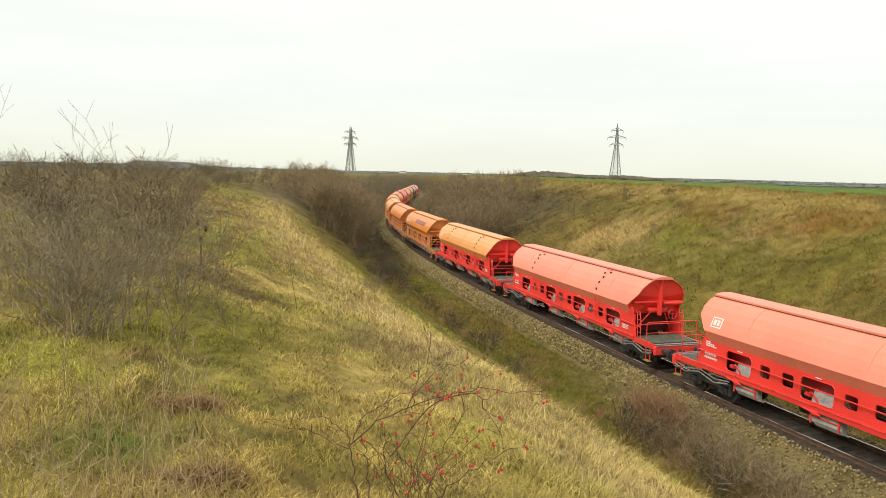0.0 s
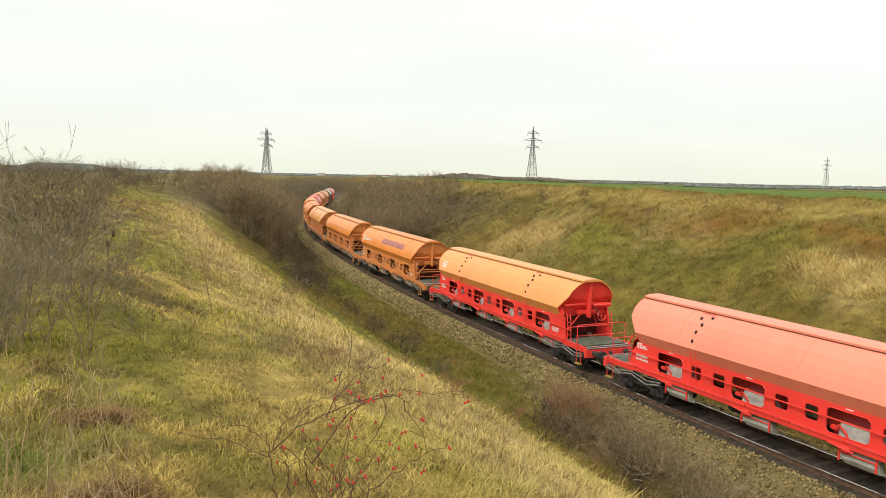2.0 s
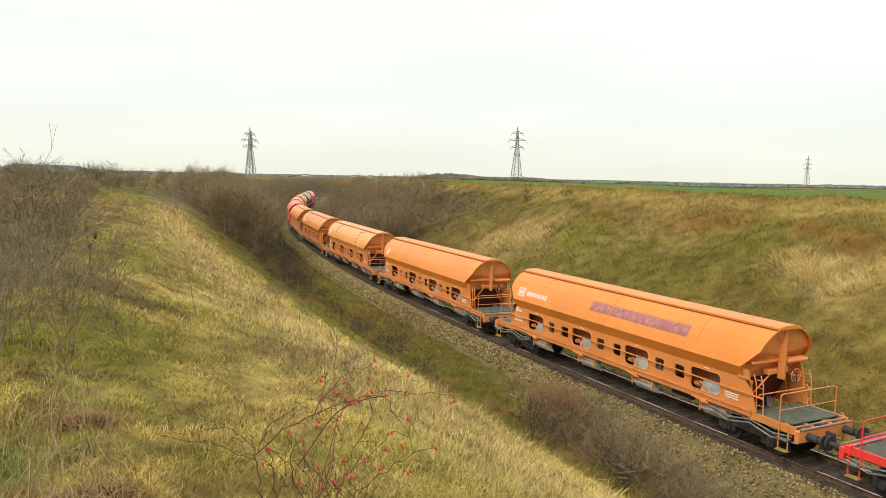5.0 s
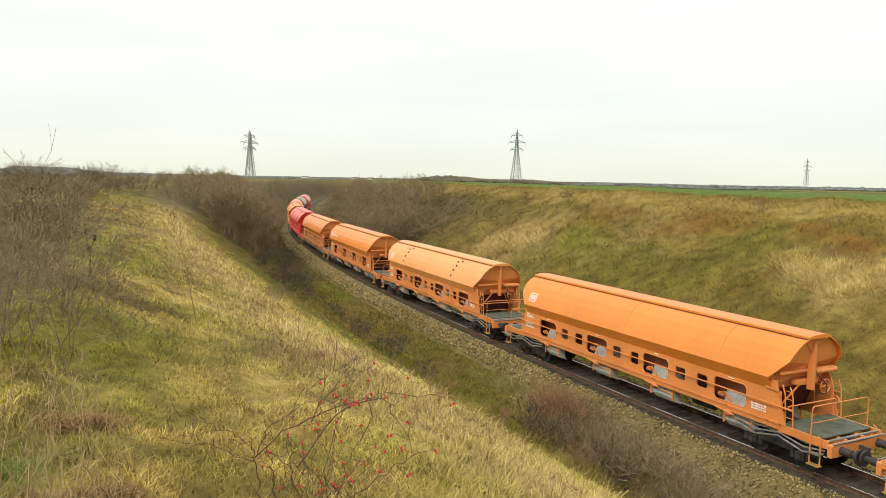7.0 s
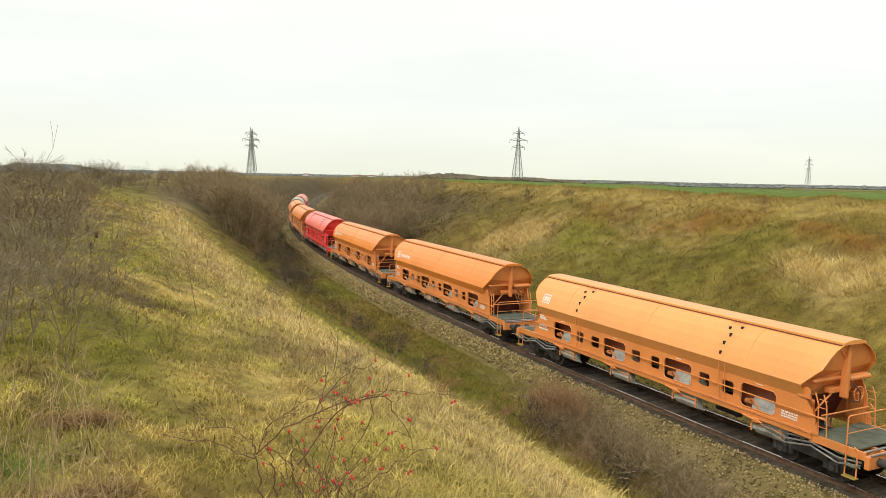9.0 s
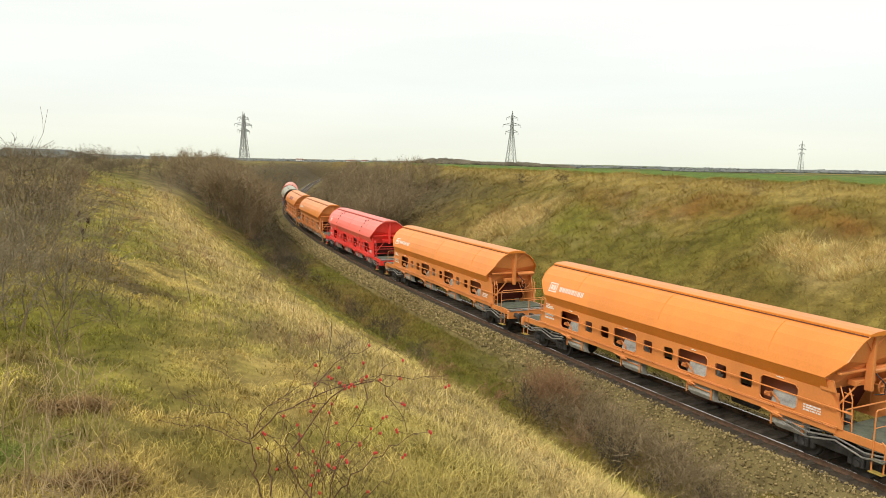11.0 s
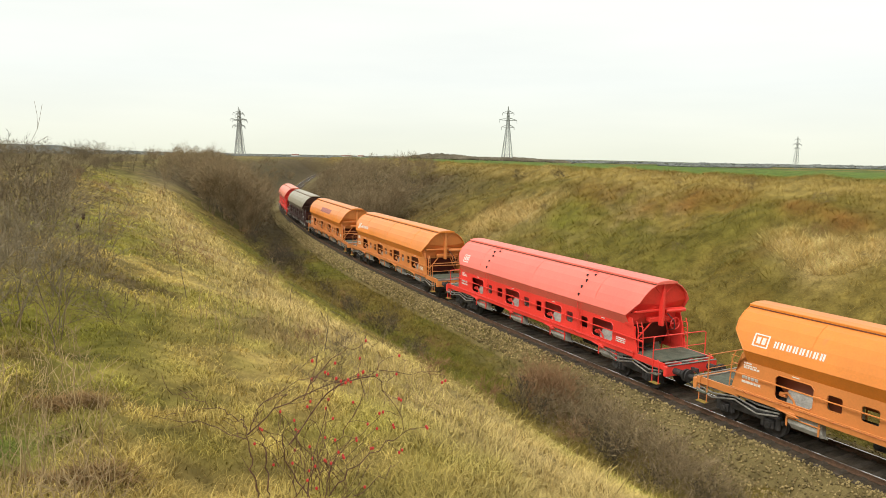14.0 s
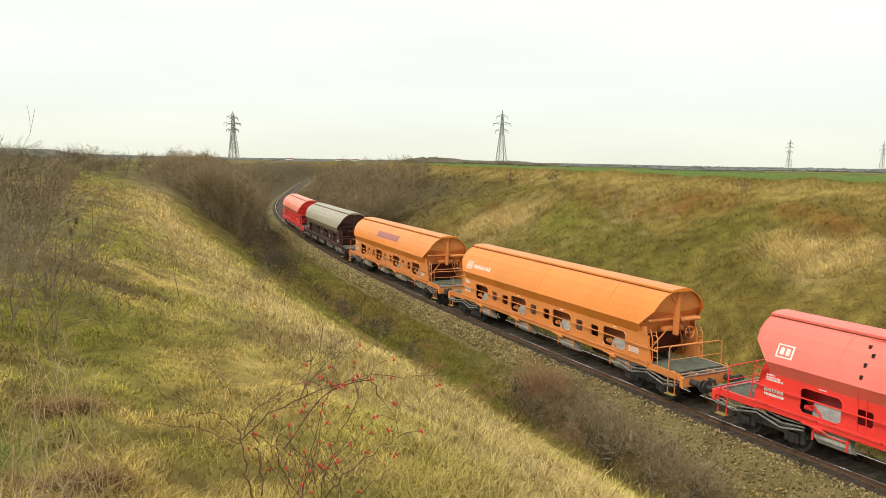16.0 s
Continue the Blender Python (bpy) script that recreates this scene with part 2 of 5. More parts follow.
CROP, MUD = np.array([0.125, 0.185, 0.035]), np.array([0.10, 0.075, 0.045])


# sward patches with a place of their own: x, y, reach across, reach along, colour, strength
PATCHES = [
    (21.4, 38.6, 1.5, 2.4, TAN, 1.0), (22.9, 37.4, 1.3, 1.6, TAN, 0.8), (20.6, 42.0, 1.0, 1.6, TAN, 0.8),
    (5.4, 69.6, 2.2, 4.2, TAN * 0.85, 0.85), (8.6, 68.8, 2.2, 4.0, TAN * 0.85, 0.95), (11.2, 68.2, 1.6, 2.8, TAN * 0.8, 0.7),
    (11.6, 61.5, 1.5, 3.2, GREEN * 0.75, 0.9), (13.2, 64.2, 1.3, 2.2, GREEN * 0.75, 0.7),
    (17.6, 56.9, 1.3, 1.7, RUST, 0.6), (19.6, 54.4, 1.4, 1.7, RUST, 0.55), (21.4, 52.0, 1.2, 1.9, RUST, 0.55), (23.2, 45.0, 0.8, 2.6, RUST, 0.55), (24.0, 41.0, 0.8, 2.4, RUST, 0.55), (14.4, 66.4, 1.3, 2.4, RUST * 0.9, 0.4),
    (-4.8, 9.8, 1.2, 1.6, GREEN, 0.7), (-2.9, 4.6, 0.5, 0.6, np.array([0.10, 0.16, 0.025]), 0.9), (-2.19, 4.28, 0.30, 0.16, BROWN * 0.7, 1.0), (-2.98, 5.73, 0.25, 0.16, BROWN * 0.8, 0.9),
]


def blend(a, b, f):
    return a * (1 - f[:, None]) + b * f[:, None]


def tint_at(x, y):
    """Colour of the sward: dry crest, mossy hollows, olive cutting, crop field."""
    x, y = np.ravel(x), np.ravel(y)
    d, s = beside(x, y)
    big, mid, tiny = field(x, y, 7, 21), field(x, y, 2.2, 22), field(x, y, 0.6, 23)
    c = np.tile(DRY, (len(x), 1))
    # plateau round the camera: straw with mossy green patches
    c = blend(c, GREEN, step(0.5 * big + 0.4 * mid + 0.3 * tiny, 0.42, 0.74) * 0.85)
    c = blend(c, BROWN, step(mid * 0.6 + field(x, y, 1.3, 31) * 0.5, 0.74, 0.86) * 0.7)
    # gaps between tufts are darkened in the tint, as tussock shade
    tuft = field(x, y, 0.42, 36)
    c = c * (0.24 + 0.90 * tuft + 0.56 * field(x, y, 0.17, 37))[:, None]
    c = blend(c, GREEN * 1.15, step(tuft * 0.5 + mid * 0.5, 0.60, 0.80) * 0.6)
    band = np.exp(-((d + 16.6) / 1.9) ** 2)
    c = blend(c, TAN, band * (0.55 + 0.45 * mid))
    bank = step(d, -13.8, -11.0) * (d < 0)
    c = blend(c, blend(np.tile(OLIVE * 0.9, (len(x), 1)), GREEN * 0.6, step(0.6 * big + 0.4 * mid, 0.45, 0.7)), bank)
    gravel = step(d, -4.4, -3.6) * (d < 0) * step(-s, -46, -34) * step(mid * 0.5 + tiny * 0.6, 0.30, 0.55)
    c = blend(c, np.array([0.25, 0.195, 0.09]), gravel * 0.85)
    # the far side of the cutting
    right = step(d, 2.0, 5.0)
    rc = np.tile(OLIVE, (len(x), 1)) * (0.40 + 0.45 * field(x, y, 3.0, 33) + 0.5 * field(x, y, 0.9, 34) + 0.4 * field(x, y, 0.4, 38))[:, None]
    rc = blend(rc, GREEN * 0.6, step(field(x, y, 10, 24) * 0.6 + mid * 0.4, 0.52, 0.74) * 0.6)
    rc = blend(rc, RUST * 0.7, step(field(x, y, 8, 25) * 0.6 + mid * 0.4, 0.62, 0.8) * 0.6)
    rc = blend(rc, TAN * 0.7, step(field(x, y, 6, 26) * 0.6 + tiny * 0.4, 0.66, 0.8) * 0.55)
    rc = blend(rc, DRY, np.exp(-((d - 23.5) / 2.2) ** 2) * 0.9)
    rc = blend(rc, CROP * (0.8 + 0.4 * field(x, y, 60, 27))[:, None], step(d, 27, 29))
    c = blend(c, rc, right)
    far = step(np.hypot(x, y), 250, 700)
    fields = blend(np.tile(BROWN * 1.1, (len(x), 1)), CROP * 0.8, step(field(x * 0.4, y, 110, 28), 0.45, 0.55))
    fields = blend(fields, DRY * 0.8, step(field(x * 0.35, y, 90, 29), 0.66, 0.72))
    c = blend(c, fields, far * np.where(d > 27, step(field(x * 0.3, y, 260, 30), 0.25, 0.5), 1))
    for px, py, rx, ry, col, k in PATCHES:
        g = np.exp(-((x - px) / rx) ** 2 - ((y - py) / ry) ** 2) * 1.5 * (0.35 + 0.8 * field(x, y, 1.2, 35) + 0.4 * (tiny - 0.5))
        c = blend(c, col, np.clip(g * k, 0, 1))
    # leaf litter under the thicket on the camera's side
    c = blend(c, MUD * 1.6, step(-d, 23, 27) * 0.55 * step(np.hypot(x, y), 6, 9))
    c = blend(c, MUD, step(s, 75, 100) * step(-np.abs(d), -26, -18) * 0.8)
    return c


EARTH_SHADE = 0.76                         # soil tint darkened for the shade between the blades


def graded(lo, hi, a, b, fine, growth):
    mid = list(np.arange(a, b, fine))
    for limit, sign in ((hi, 1), (lo, -1)):
        w, v = fine, mid[-1] if sign > 0 else mid[0]
        while v * sign < limit * sign:
            w *= growth
            v += sign * w
            mid = mid + [v] if sign > 0 else [v] + mid
    return np.array(mid)


def grid_land():
    gx, gy = graded(-4600, 4600, -9, 12, 0.2, 1.035), graded(-120, 4700, 2, 26, 0.2, 1.032)
    xx, yy = np.meshgrid(gx, gy)
    x, y = xx.ravel(), yy.ravel()
    v = np.stack([x, y, land(x, y)], 1)
    w, h = len(gx), len(gy)
    i = (np.arange(h - 1)[:, None] * w + np.arange(w - 1)[None, :]).ravel()
    tris = np.concatenate([np.stack([i, i + 1, i + w + 1], 1), np.stack([i, i + w + 1, i + w], 1)])
    g = array_object("ground", v, tris, M_EARTH, tint_at(x, y) * EARTH_SHADE)
    g.data.shade_smooth()
    return tagged(g, "grassy railway cutting with dry straw crest, olive banks and green crop fields beyond", "ground", kind="structure")


ground = grid_land()


def sweep(name, profile, s0, s1, ds, mat, parent=None, jitter=0.0):
    """A cross-section (offset, height) drawn along the track."""
    ss = np.arange(s0, s1, ds)
    verts, faces, n = [], [], len(profile)
    rng = random.Random(4)
    for s in ss:
        p, w = track(s)
        for o, z in profile:
            verts.append((p[0] + w[1] * o + rng.uniform(-jitter, jitter), p[1] - w[0] * o + rng.uniform(-jitter, jitter), z + rng.uniform(-jitter, jitter)))
    for i in range(len(ss) - 1):
        for j in range(n - 1):
            faces.append((i * n + j, i * n + j + 1, i * n + n + j + 1, i * n + n + j))
    ob = mesh_object(name, verts, faces, mat)
    if parent:
        ob.parent = parent
    return ob


railway = tagged(new("railway_track"), "single railway track on brown stone ballast, curving out of the cutting", "railway track", kind="structure")
bed = sweep("ballast_bed", [(-3.2, -1.2), (-2.7, -0.84), (-2.25, -0.55), (-1.75, -0.27), (-1.3, -0.215)], -150, 400, 0.6, M_BALLAST, railway, 0.03)
sweep("ballast_bed", [(1.3, -0.215), (1.75, -0.27), (2.25, -0.55), (2.7, -0.84), (3.2, -1.2)], -150, 400, 0.6, M_BALLAST, railway, 0.03)
sweep("oily_ballast", [(-1.36, -0.225), (-1.2, -0.195), (-0.6, -0.19), (0, -0.195), (0.6, -0.19), (1.2, -0.195), (1.36, -0.225)], -150, 400, 0.6, M_BALLAST_DARK, railway, 0.015)
RAIL = [(-0.07, -0.17), (-0.07, -0.155), (-0.012, -0.13), (-0.012, -0.045), (-0.036, -0.035), (-0.036, -0.004), (-0.028, 0.0), (0.028, 0.0), (0.036, -0.004), (0.036, -0.035), (0.012, -0.045), (0.012, -0.13), (0.07, -0.155), (0.07, -0.17)]
for side in (-0.7535, 0.7535):
    sweep("rail", [(side + o, z - 0.003) for o, z in RAIL], -150, 400, 1.0, M_RUSTY, railway)
    sweep("rail_head", [(side - 0.030, -0.006), (side - 0.026, 0.0), (side + 0.026, 0.0), (side + 0.030, -0.006)], -150, 400, 1.0, M_RAIL, railway)

# ---- the train ----
def part(name, bm, mat, parent, label="", colour=None, smooth=False):
    me = bpy.data.meshes.new(name)
    bmesh.ops.recalc_face_normals(bm, faces=bm.faces[:])
    bm.to_mesh(me)
    bm.free()
    me.materials.append(mat)
    if smooth:
        me.shade_smooth()
    ob = new(name, me)
    ob.parent = parent
    if colour:
        ob.color = (*colour, 1)
    return tagged(ob, label)


def box(bm, lo, hi, turn=None):
    c, d = (Vector(lo) + Vector(hi)) / 2, Vector(hi) - Vector(lo)
    m = Matrix.Translation(c) @ (turn or Matrix.Identity(4)) @ Matrix.Diagonal((*d, 1))
    return bmesh.ops.create_cube(bm, size=1.0, matrix=m)["verts"]


def soft_box(bm, lo, hi, r=0.02):
    vs = box(bm, lo, hi)
    es = {e for v in vs for e in v.link_edges}
    bmesh.ops.bevel(bm, geom=list(es), offset=r, segments=1, affect="EDGES")


def rod(bm, p, q, r, seg=8, r2=None):
    p, q = Vector(p), Vector(q)
    m = Matrix.Translation((p + q) / 2) @ (q - p).to_track_quat("Z", "Y").to_matrix().to_4x4()
    bmesh.ops.create_cone(bm, cap_ends=True, segments=seg, radius1=r, radius2=r if r2 is None else r2, depth=(q - p).length, matrix=m)


def pipe(bm, pts, r, seg=6):
    for p, q in zip(pts, pts[1:]):
        rod(bm, p, q, r, seg)


def plate(bm, pts, thick):
    """A flat plate through points, of that thickness along its normal."""
    vs = [bm.verts.new(p) for p in pts]
    f = bm.faces.new(vs)
    bm.normal_update()
    n = f.normal.copy()
    top = [bm.verts.new(v.co + n * thick) for v in vs]
    bm.faces.new(top[::-1])
    for i in range(len(vs)):
        j = (i + 1) % len(vs)
        bm.faces.new((vs[j], vs[i], top[i], top[j]))


HALF = 7.88                                  # half the roof's length
SHELL = [(0.0, 4.19), (0.25, 4.18), (0.48, 4.13), (0.80, 3.97), (1.08, 3.73), (1.30, 3.40), (1.43, 3.11), (1.53, 2.83), (1.50, 2.78), (1.27, 2.37)]
BAYS = [(-6.15, -4.80, 1), (-4.37, -3.89, 0), (-3.32, -2.79, 0), (-2.47, -1.07, 1), (-0.69, -0.19, 0), (0.43, 0.90, 0), (1.17, 2.59, 1), (2.94, 3.43, 0), (4.01, 4.51, 0), (4.83, 6.24, 1)]


def shell_end(z):
    return HALF - 0.06 * min(max((4.1 - z) / 0.7, 0), 1) - 0.58 * min(max((3.45 - z) / 0.62, 0), 1)


def roof_mesh():
    bm = bmesh.new()
    prof = [(-y, z) for y, z in SHELL[::-1]] + SHELL[1:]
    rings = []
    for k in range(13):
        f = k / 6 - 1
        rings.append([bm.verts.new((f * shell_end(z), y, z)) for y, z in prof])
    for a, b in zip(rings, rings[1:]):
        for i in range(len(prof) - 1):
            bm.faces.new((a[i], a[i + 1], b[i + 1], b[i]))
    return bm


def side_wall_mesh(side):
    bm = bmesh.new()
    y0, y1 = side * 1.23, side * 1.29
    xs = [-7.55] + [v for a, b, _ in BAYS for v in (a, b)] + [7.55]
    for a, b in zip(xs[::2], xs[1::2]):
        box(bm, (a, min(y0, y1), 1.36), (b, max(y0, y1), 2.40))
    for a, b, large in BAYS:
        lo, hi = (1.46, 2.26) if large else (1.66, 2.13)
        box(bm, (a, min(y0, y1), 1.36), (b, max(y0, y1), lo))
        box(bm, (a, min(y0, y1), hi), (b, max(y0, y1), 2.40))
        c = 0.11 if large else 0.07
        for x, z, u, v in ((a, lo, 1, 1), (b, lo, -1, 1), (a, hi, 1, -1), (b, hi, -1, -1)):
            tri = [(x, y0, z), (x + u * c, y0, z), (x + u * c * 0.3, y0, z + v * c * 0.3), (x, y0, z + v * c)]
            vs = [bm.verts.new(p) for p in tri] + [bm.verts.new((p[0], y1, p[2])) for p in tri]
            for q in ((0, 1, 2, 3), (7, 6, 5, 4), (1, 5, 6, 2), (2, 6, 7, 3)):
                bm.faces.new([vs[i] for i in q])
    return bm


def build_wagon(hatch):
    w = new("hopper_wagon")
    part("roof_shell", roof_mesh(), M_PAINT, w, "curved painted swing roof of the hopper")
    # raised fixed ridge strip, and dark strips added for shadow and dirt under its edges
    bm = bmesh.new()
    arc = [(-0.53, 4.12), (-0.53, 4.185), (-0.50, 4.20), (-0.26, 4.245), (0, 4.255), (0.26, 4.245), (0.50, 4.20), (0.53, 4.185), (0.53, 4.12)]
    a, b = [[bm.verts.new((x, y, z)) for y, z in arc] for x in (-HALF - 0.015, HALF + 0.015)]
    for i in range(len(arc) - 1):
        bm.faces.new((a[i], a[i + 1], b[i + 1], b[i]))
    bm.faces.new(a)
    bm.faces.new(b[::-1])
    part("ridge_cap", bm, M_PAINT, w, "raised flat ridge strip in the roof's colour")
    for side in (-1, 1):
        bm = bmesh.new()
        box(bm, (-HALF + 0.02, side * 0.555 - 0.022, 4.095), (HALF - 0.02, side * 0.555 + 0.022, 4.125))
        part("ridge_seal", bm, M_CAP_LINE, w, "thin dark strip for the shadow and dirt line below the ridge strip")
    # rolled rims at both ends of the roof
    for end in (-1, 1):
        bm = bmesh.new()
        prof = [(-y, z) for y, z in SHELL[:9][::-1]] + SHELL[1:9]
        pipe(bm, [(end * (shell_end(z) - 0.012), y, z) for y, z in prof], 0.022, 5)
        part("roof_rim", bm, M_PAINT, w)
    # folded seams across the roof
    for x in (-5.0, 0.15, 5.1):
        for side in (-1, 1):
            bm = bmesh.new()
            for (ya, za), (yb, zb) in zip(SHELL[2:6], SHELL[3:7]):
                plate(bm, [(x - 0.02, side * ya, za + 0.001), (x + 0.02, side * ya, za + 0.001), (x + 0.02, side * yb, zb + 0.001), (x - 0.02, side * yb, zb + 0.001)], 0.012 * side)
            part("roof_seam", bm, M_PAINT, w)
    for end in (-1, 1):
        e = HALF * end
        bm = bmesh.new()
        ring = [(end * (shell_end(z) - 0.14), y, z - 0.01) for y, z in [(-y, z) for y, z in SHELL[::-1]] + SHELL[1:]]
        vs = [bm.verts.new(p) for p in ring]
        c = bm.verts.new((end * (HALF - 0.32), 0, 3.2))
        for a, b in zip(vs, vs[1:] + vs[:1]):
            bm.faces.new((a, b, c))
        part("end_plate", bm, M_PAINT, w)
        bm = bmesh.new()
        soft_box(bm, (e - end * 0.30 - 0.05, -0.07, 2.35), (e - end * 0.16 + 0.05, 0.07, 4.10))
        part("end_post", bm, M_PAINT, w)
        for z, half in ((3.42, 1.16), (2.98, 1.28)):
            bm = bmesh.new()
            soft_box(bm, (e - end * 0.42 - 0.04, -half, z - 0.045), (e - end * 0.36 + 0.04, half, z + 0.045))
            part("end_brace", bm, M_PAINT, w)
        bm = bmesh.new()
        soft_box(bm, (e - end * 0.50 - 0.10, -0.50, 2.50), (e - end * 0.42 + 0.08, 0.50, 2.68))
        part("end_bracket", bm, M_PAINT, w)
        for side in (-1, 1):
            bm = bmesh.new()
            rod(bm, (e - end * 0.22, 0.05 * side, 3.62), (e - end * 0.16, 0.56 * side, 4.08), 0.028, 6)
            part("end_stay", bm, M_PAINT, w)
            bm = bmesh.new()
            rod(bm, (e - end * 0.34, 0.30 * side, 2.62), (end * 7.05, 1.10 * side, 1.40), 0.03, 6)
            part("end_stay", bm, M_PAINT, w)
        bm = bmesh.new()
        pipe(bm, [(e - end * 0.25, 0.30, 2.86), (e - end * 0.05, 0.52, 2.55), (e - end * 0.1, 0.62, 2.2), (e - end * 0.35, 0.50, 2.12)], 0.02, 6)
        part("air_hose", bm, M_DARK, w)
        bm = bmesh.new()
        rod(bm, (e - end * 0.30, 0.25, 2.92), (e - end * 0.30, 1.30, 2.92), 0.085, 10)
        part("roof_actuator", bm, M_PAINT, w)
        # sloping end wall of the hopper under the roof, recess shade in its colour
        bm = bmesh.new()
        plate(bm, [(end * 7.25, -1.22, 3.0), (end * 7.25, 1.22, 3.0), (end * 6.55, 1.22, 1.34), (end * 6.55, -1.22, 1.34)], 0.05)
        part("hopper_end", bm, M_END_SHADE, w, "sloping hopper end, red darkened for the shade of the recess")
        for side in (-1, 1):
            bm = bmesh.new()
            a = [(end * 7.55, side * 1.29, 1.36), (end * 7.80, side * 1.29, 1.36), (end * 7.62, side * 1.29, 2.0), (end * 7.40, side * 1.29, 2.74), (end * 6.95, side * 1.29, 2.74), (end * 7.0, side * 1.29, 2.40), (end * 7.55, side * 1.29, 2.40)]
            plate(bm, a, 0.05)
            part("end_gusset", bm, M_PAINT, w)
            bm = bmesh.new()
            for x in (7.70, 7.98):
                pipe(bm, [(end * x, side * 1.18, 1.33), (end * (x - 0.06), side * 1.18, 2.30), (end * (x - 0.18), side * 1.18, 2.62)], 0.022)
            for z in (1.6, 1.9, 2.2, 2.45):
                rod(bm, (end * 7.66, side * 1.18, z), (end * 7.94, side * 1.18, z), 0.014)
            part("end_ladder", bm, M_PAINT, w)
        bm = bmesh.new()
        rod(bm, (end * 7.75, -1.15, 1.95), (end * 7.75, 1.15, 1.95), 0.025)
        part("cross_rail", bm, M_PAINT, w)
        # brake handwheel
        bm = bmesh.new()
        n = 16
        pts = [(end * 7.62, 0.78 + 0.24 * math.cos(2 * math.pi * i / n), 2.38 + 0.24 * math.sin(2 * math.pi * i / n)) for i in range(n + 1)]
        pipe(bm, pts, 0.018, 5)
        for i in (0, 4, 8, 12):
            rod(bm, (end * 7.62, 0.78, 2.38), pts[i], 0.012, 5)
        rod(bm, (end * 7.2, 0.78, 2.38), (end * 7.66, 0.78, 2.38), 0.03)
        part("brake_handwheel", bm, M_PAINT, w)
        # platform
        bm = bmesh.new()
        soft_box(bm, (min(end * 7.52, end * 9.0), -1.22, 1.30), (max(end * 7.52, end * 9.0), 1.22, 1.35), 0.01)
        part("platform_deck", bm, M_DECK, w, "worn grey-green chequer plate deck")
        bm = bmesh.new()
        for side in (-1, 1):
            box(bm, (min(end * 7.5, end * 9.28), side * 1.26 - 0.04, 1.10), (max(end * 7.5, end * 9.28), side * 1.26 + 0.04, 1.34))
            box(bm, (min(end * 7.5, end * 9.28), side * 0.42 - 0.06, 0.95), (max(end * 7.5, end * 9.28), side * 0.42 + 0.06, 1.28))
        part("platform_frame", bm, M_PAINT, w)
        bm = bmesh.new()
        soft_box(bm, (end * 9.36 - 0.08, -1.32, 0.86), (end * 9.36 + 0.08, 1.32, 1.26), 0.02)
        part("buffer_beam", bm, M_PAINT, w)
        bm = bmesh.new()
        rod(bm, (end * 9.18, -1.2, 1.30), (end * 9.18, 1.2, 1.30), 0.035)
        rod(bm, (end * 9.44, -1.25, 1.29), (end * 9.44, 1.25, 1.29), 0.03)
        part("shunter_rail", bm, M_STEEL, w)
        for side in (-1, 1):
            bm = bmesh.new()
            y = side * 0.875
            rod(bm, (end * 9.44, y, 1.06), (end * 9.80, y, 1.06), 0.125, 14)
            rod(bm, (end * 9.80, y, 1.06), (end * 9.99, y, 1.06), 0.085, 14)
            rod(bm, (end * 9.99, y, 1.06), (end * 10.05, y, 1.06), 0.24, 18)
            part("buffer", bm, M_DARK, w, "greasy black side buffer")
            bm = bmesh.new()
            pipe(bm, [(end * 8.75, side * 1.36, 0.48), (end * 8.75, side * 1.36, 2.22)], 0.022)
            pipe(bm, [(end * 9.10, side * 1.36, 0.48), (end * 9.10, side * 1.36, 1.34), (end * 8.98, side * 1.34, 1.42)], 0.022)
            part("platform_post", bm, M_PAINT, w)
            for z in (0.50, 0.86):
                bm = bmesh.new()
                soft_box(bm, (min(end * 8.72, end * 9.13), side * 1.36 - 0.12, z - 0.015), (max(end * 8.72, end * 9.13), side * 1.36 + 0.10, z + 0.02), 0.008)
                part("step", bm, M_YELLOW if z < 0.6 else M_DECK, w, "foot step with worn edge")
        bm = bmesh.new()
        pipe(bm, [(end * 8.75, -1.36, 2.22), (end * 8.72, -1.25, 2.26), (end * 8.72, 1.25, 2.26), (end * 8.75, 1.36, 2.22)], 0.022)
        pipe(bm, [(end * 8.75, -1.36, 1.75), (end * 8.75, 1.36, 1.75)], 0.016)
        part("platform_railing", bm, M_PAINT, w)
        bm = bmesh.new()
        box(bm, (min(end * 9.4, end * 9.75), -0.05, 0.98), (max(end * 9.4, end * 9.75), 0.05, 1.12))
        pipe(bm, [(end * 9.7, 0.0, 1.02), (end * 9.85, 0.0, 0.80), (end * 10.06, 0.0, 0.78)], 0.035)
        part("screw_coupling", bm, M_DARK, w)
        bm = bmesh.new()
        pipe(bm, [(end * 9.42, 0.35, 0.92), (end * 9.60, 0.35, 0.60), (end * 9.85, 0.33, 0.48), (end * 10.06, 0.32, 0.50)], 0.028)
        part("brake_hose", bm, M_DARK, w)
        bm = bmesh.new()
        pipe(bm, [(end * 9.42, -0.35, 0.92), (end * 9.58, -0.36, 0.66), (end * 9.85, -0.36, 0.55), (end * 10.06, -0.36, 0.56)], 0.028)
        part("brake_hose", bm, M_DARK, w)
        # air pipes beside the bogie
        for y, z, dz in ((-1.30, 1.02, 0.10), (-1.36, 0.94, 0.16), (-1.24, 1.10, 0.05)):
            bm = bmesh.new()
            pipe(bm, [(end * 5.9, y, z), (end * 6.7, y, z - dz), (end * 7.6, y, z + 0.05), (end * 8.5, y, z - dz), (end * 9.2, y, z)], 0.03)
            part("air_pipe", bm, M_PIPE, w, "dull dark brake pipe")
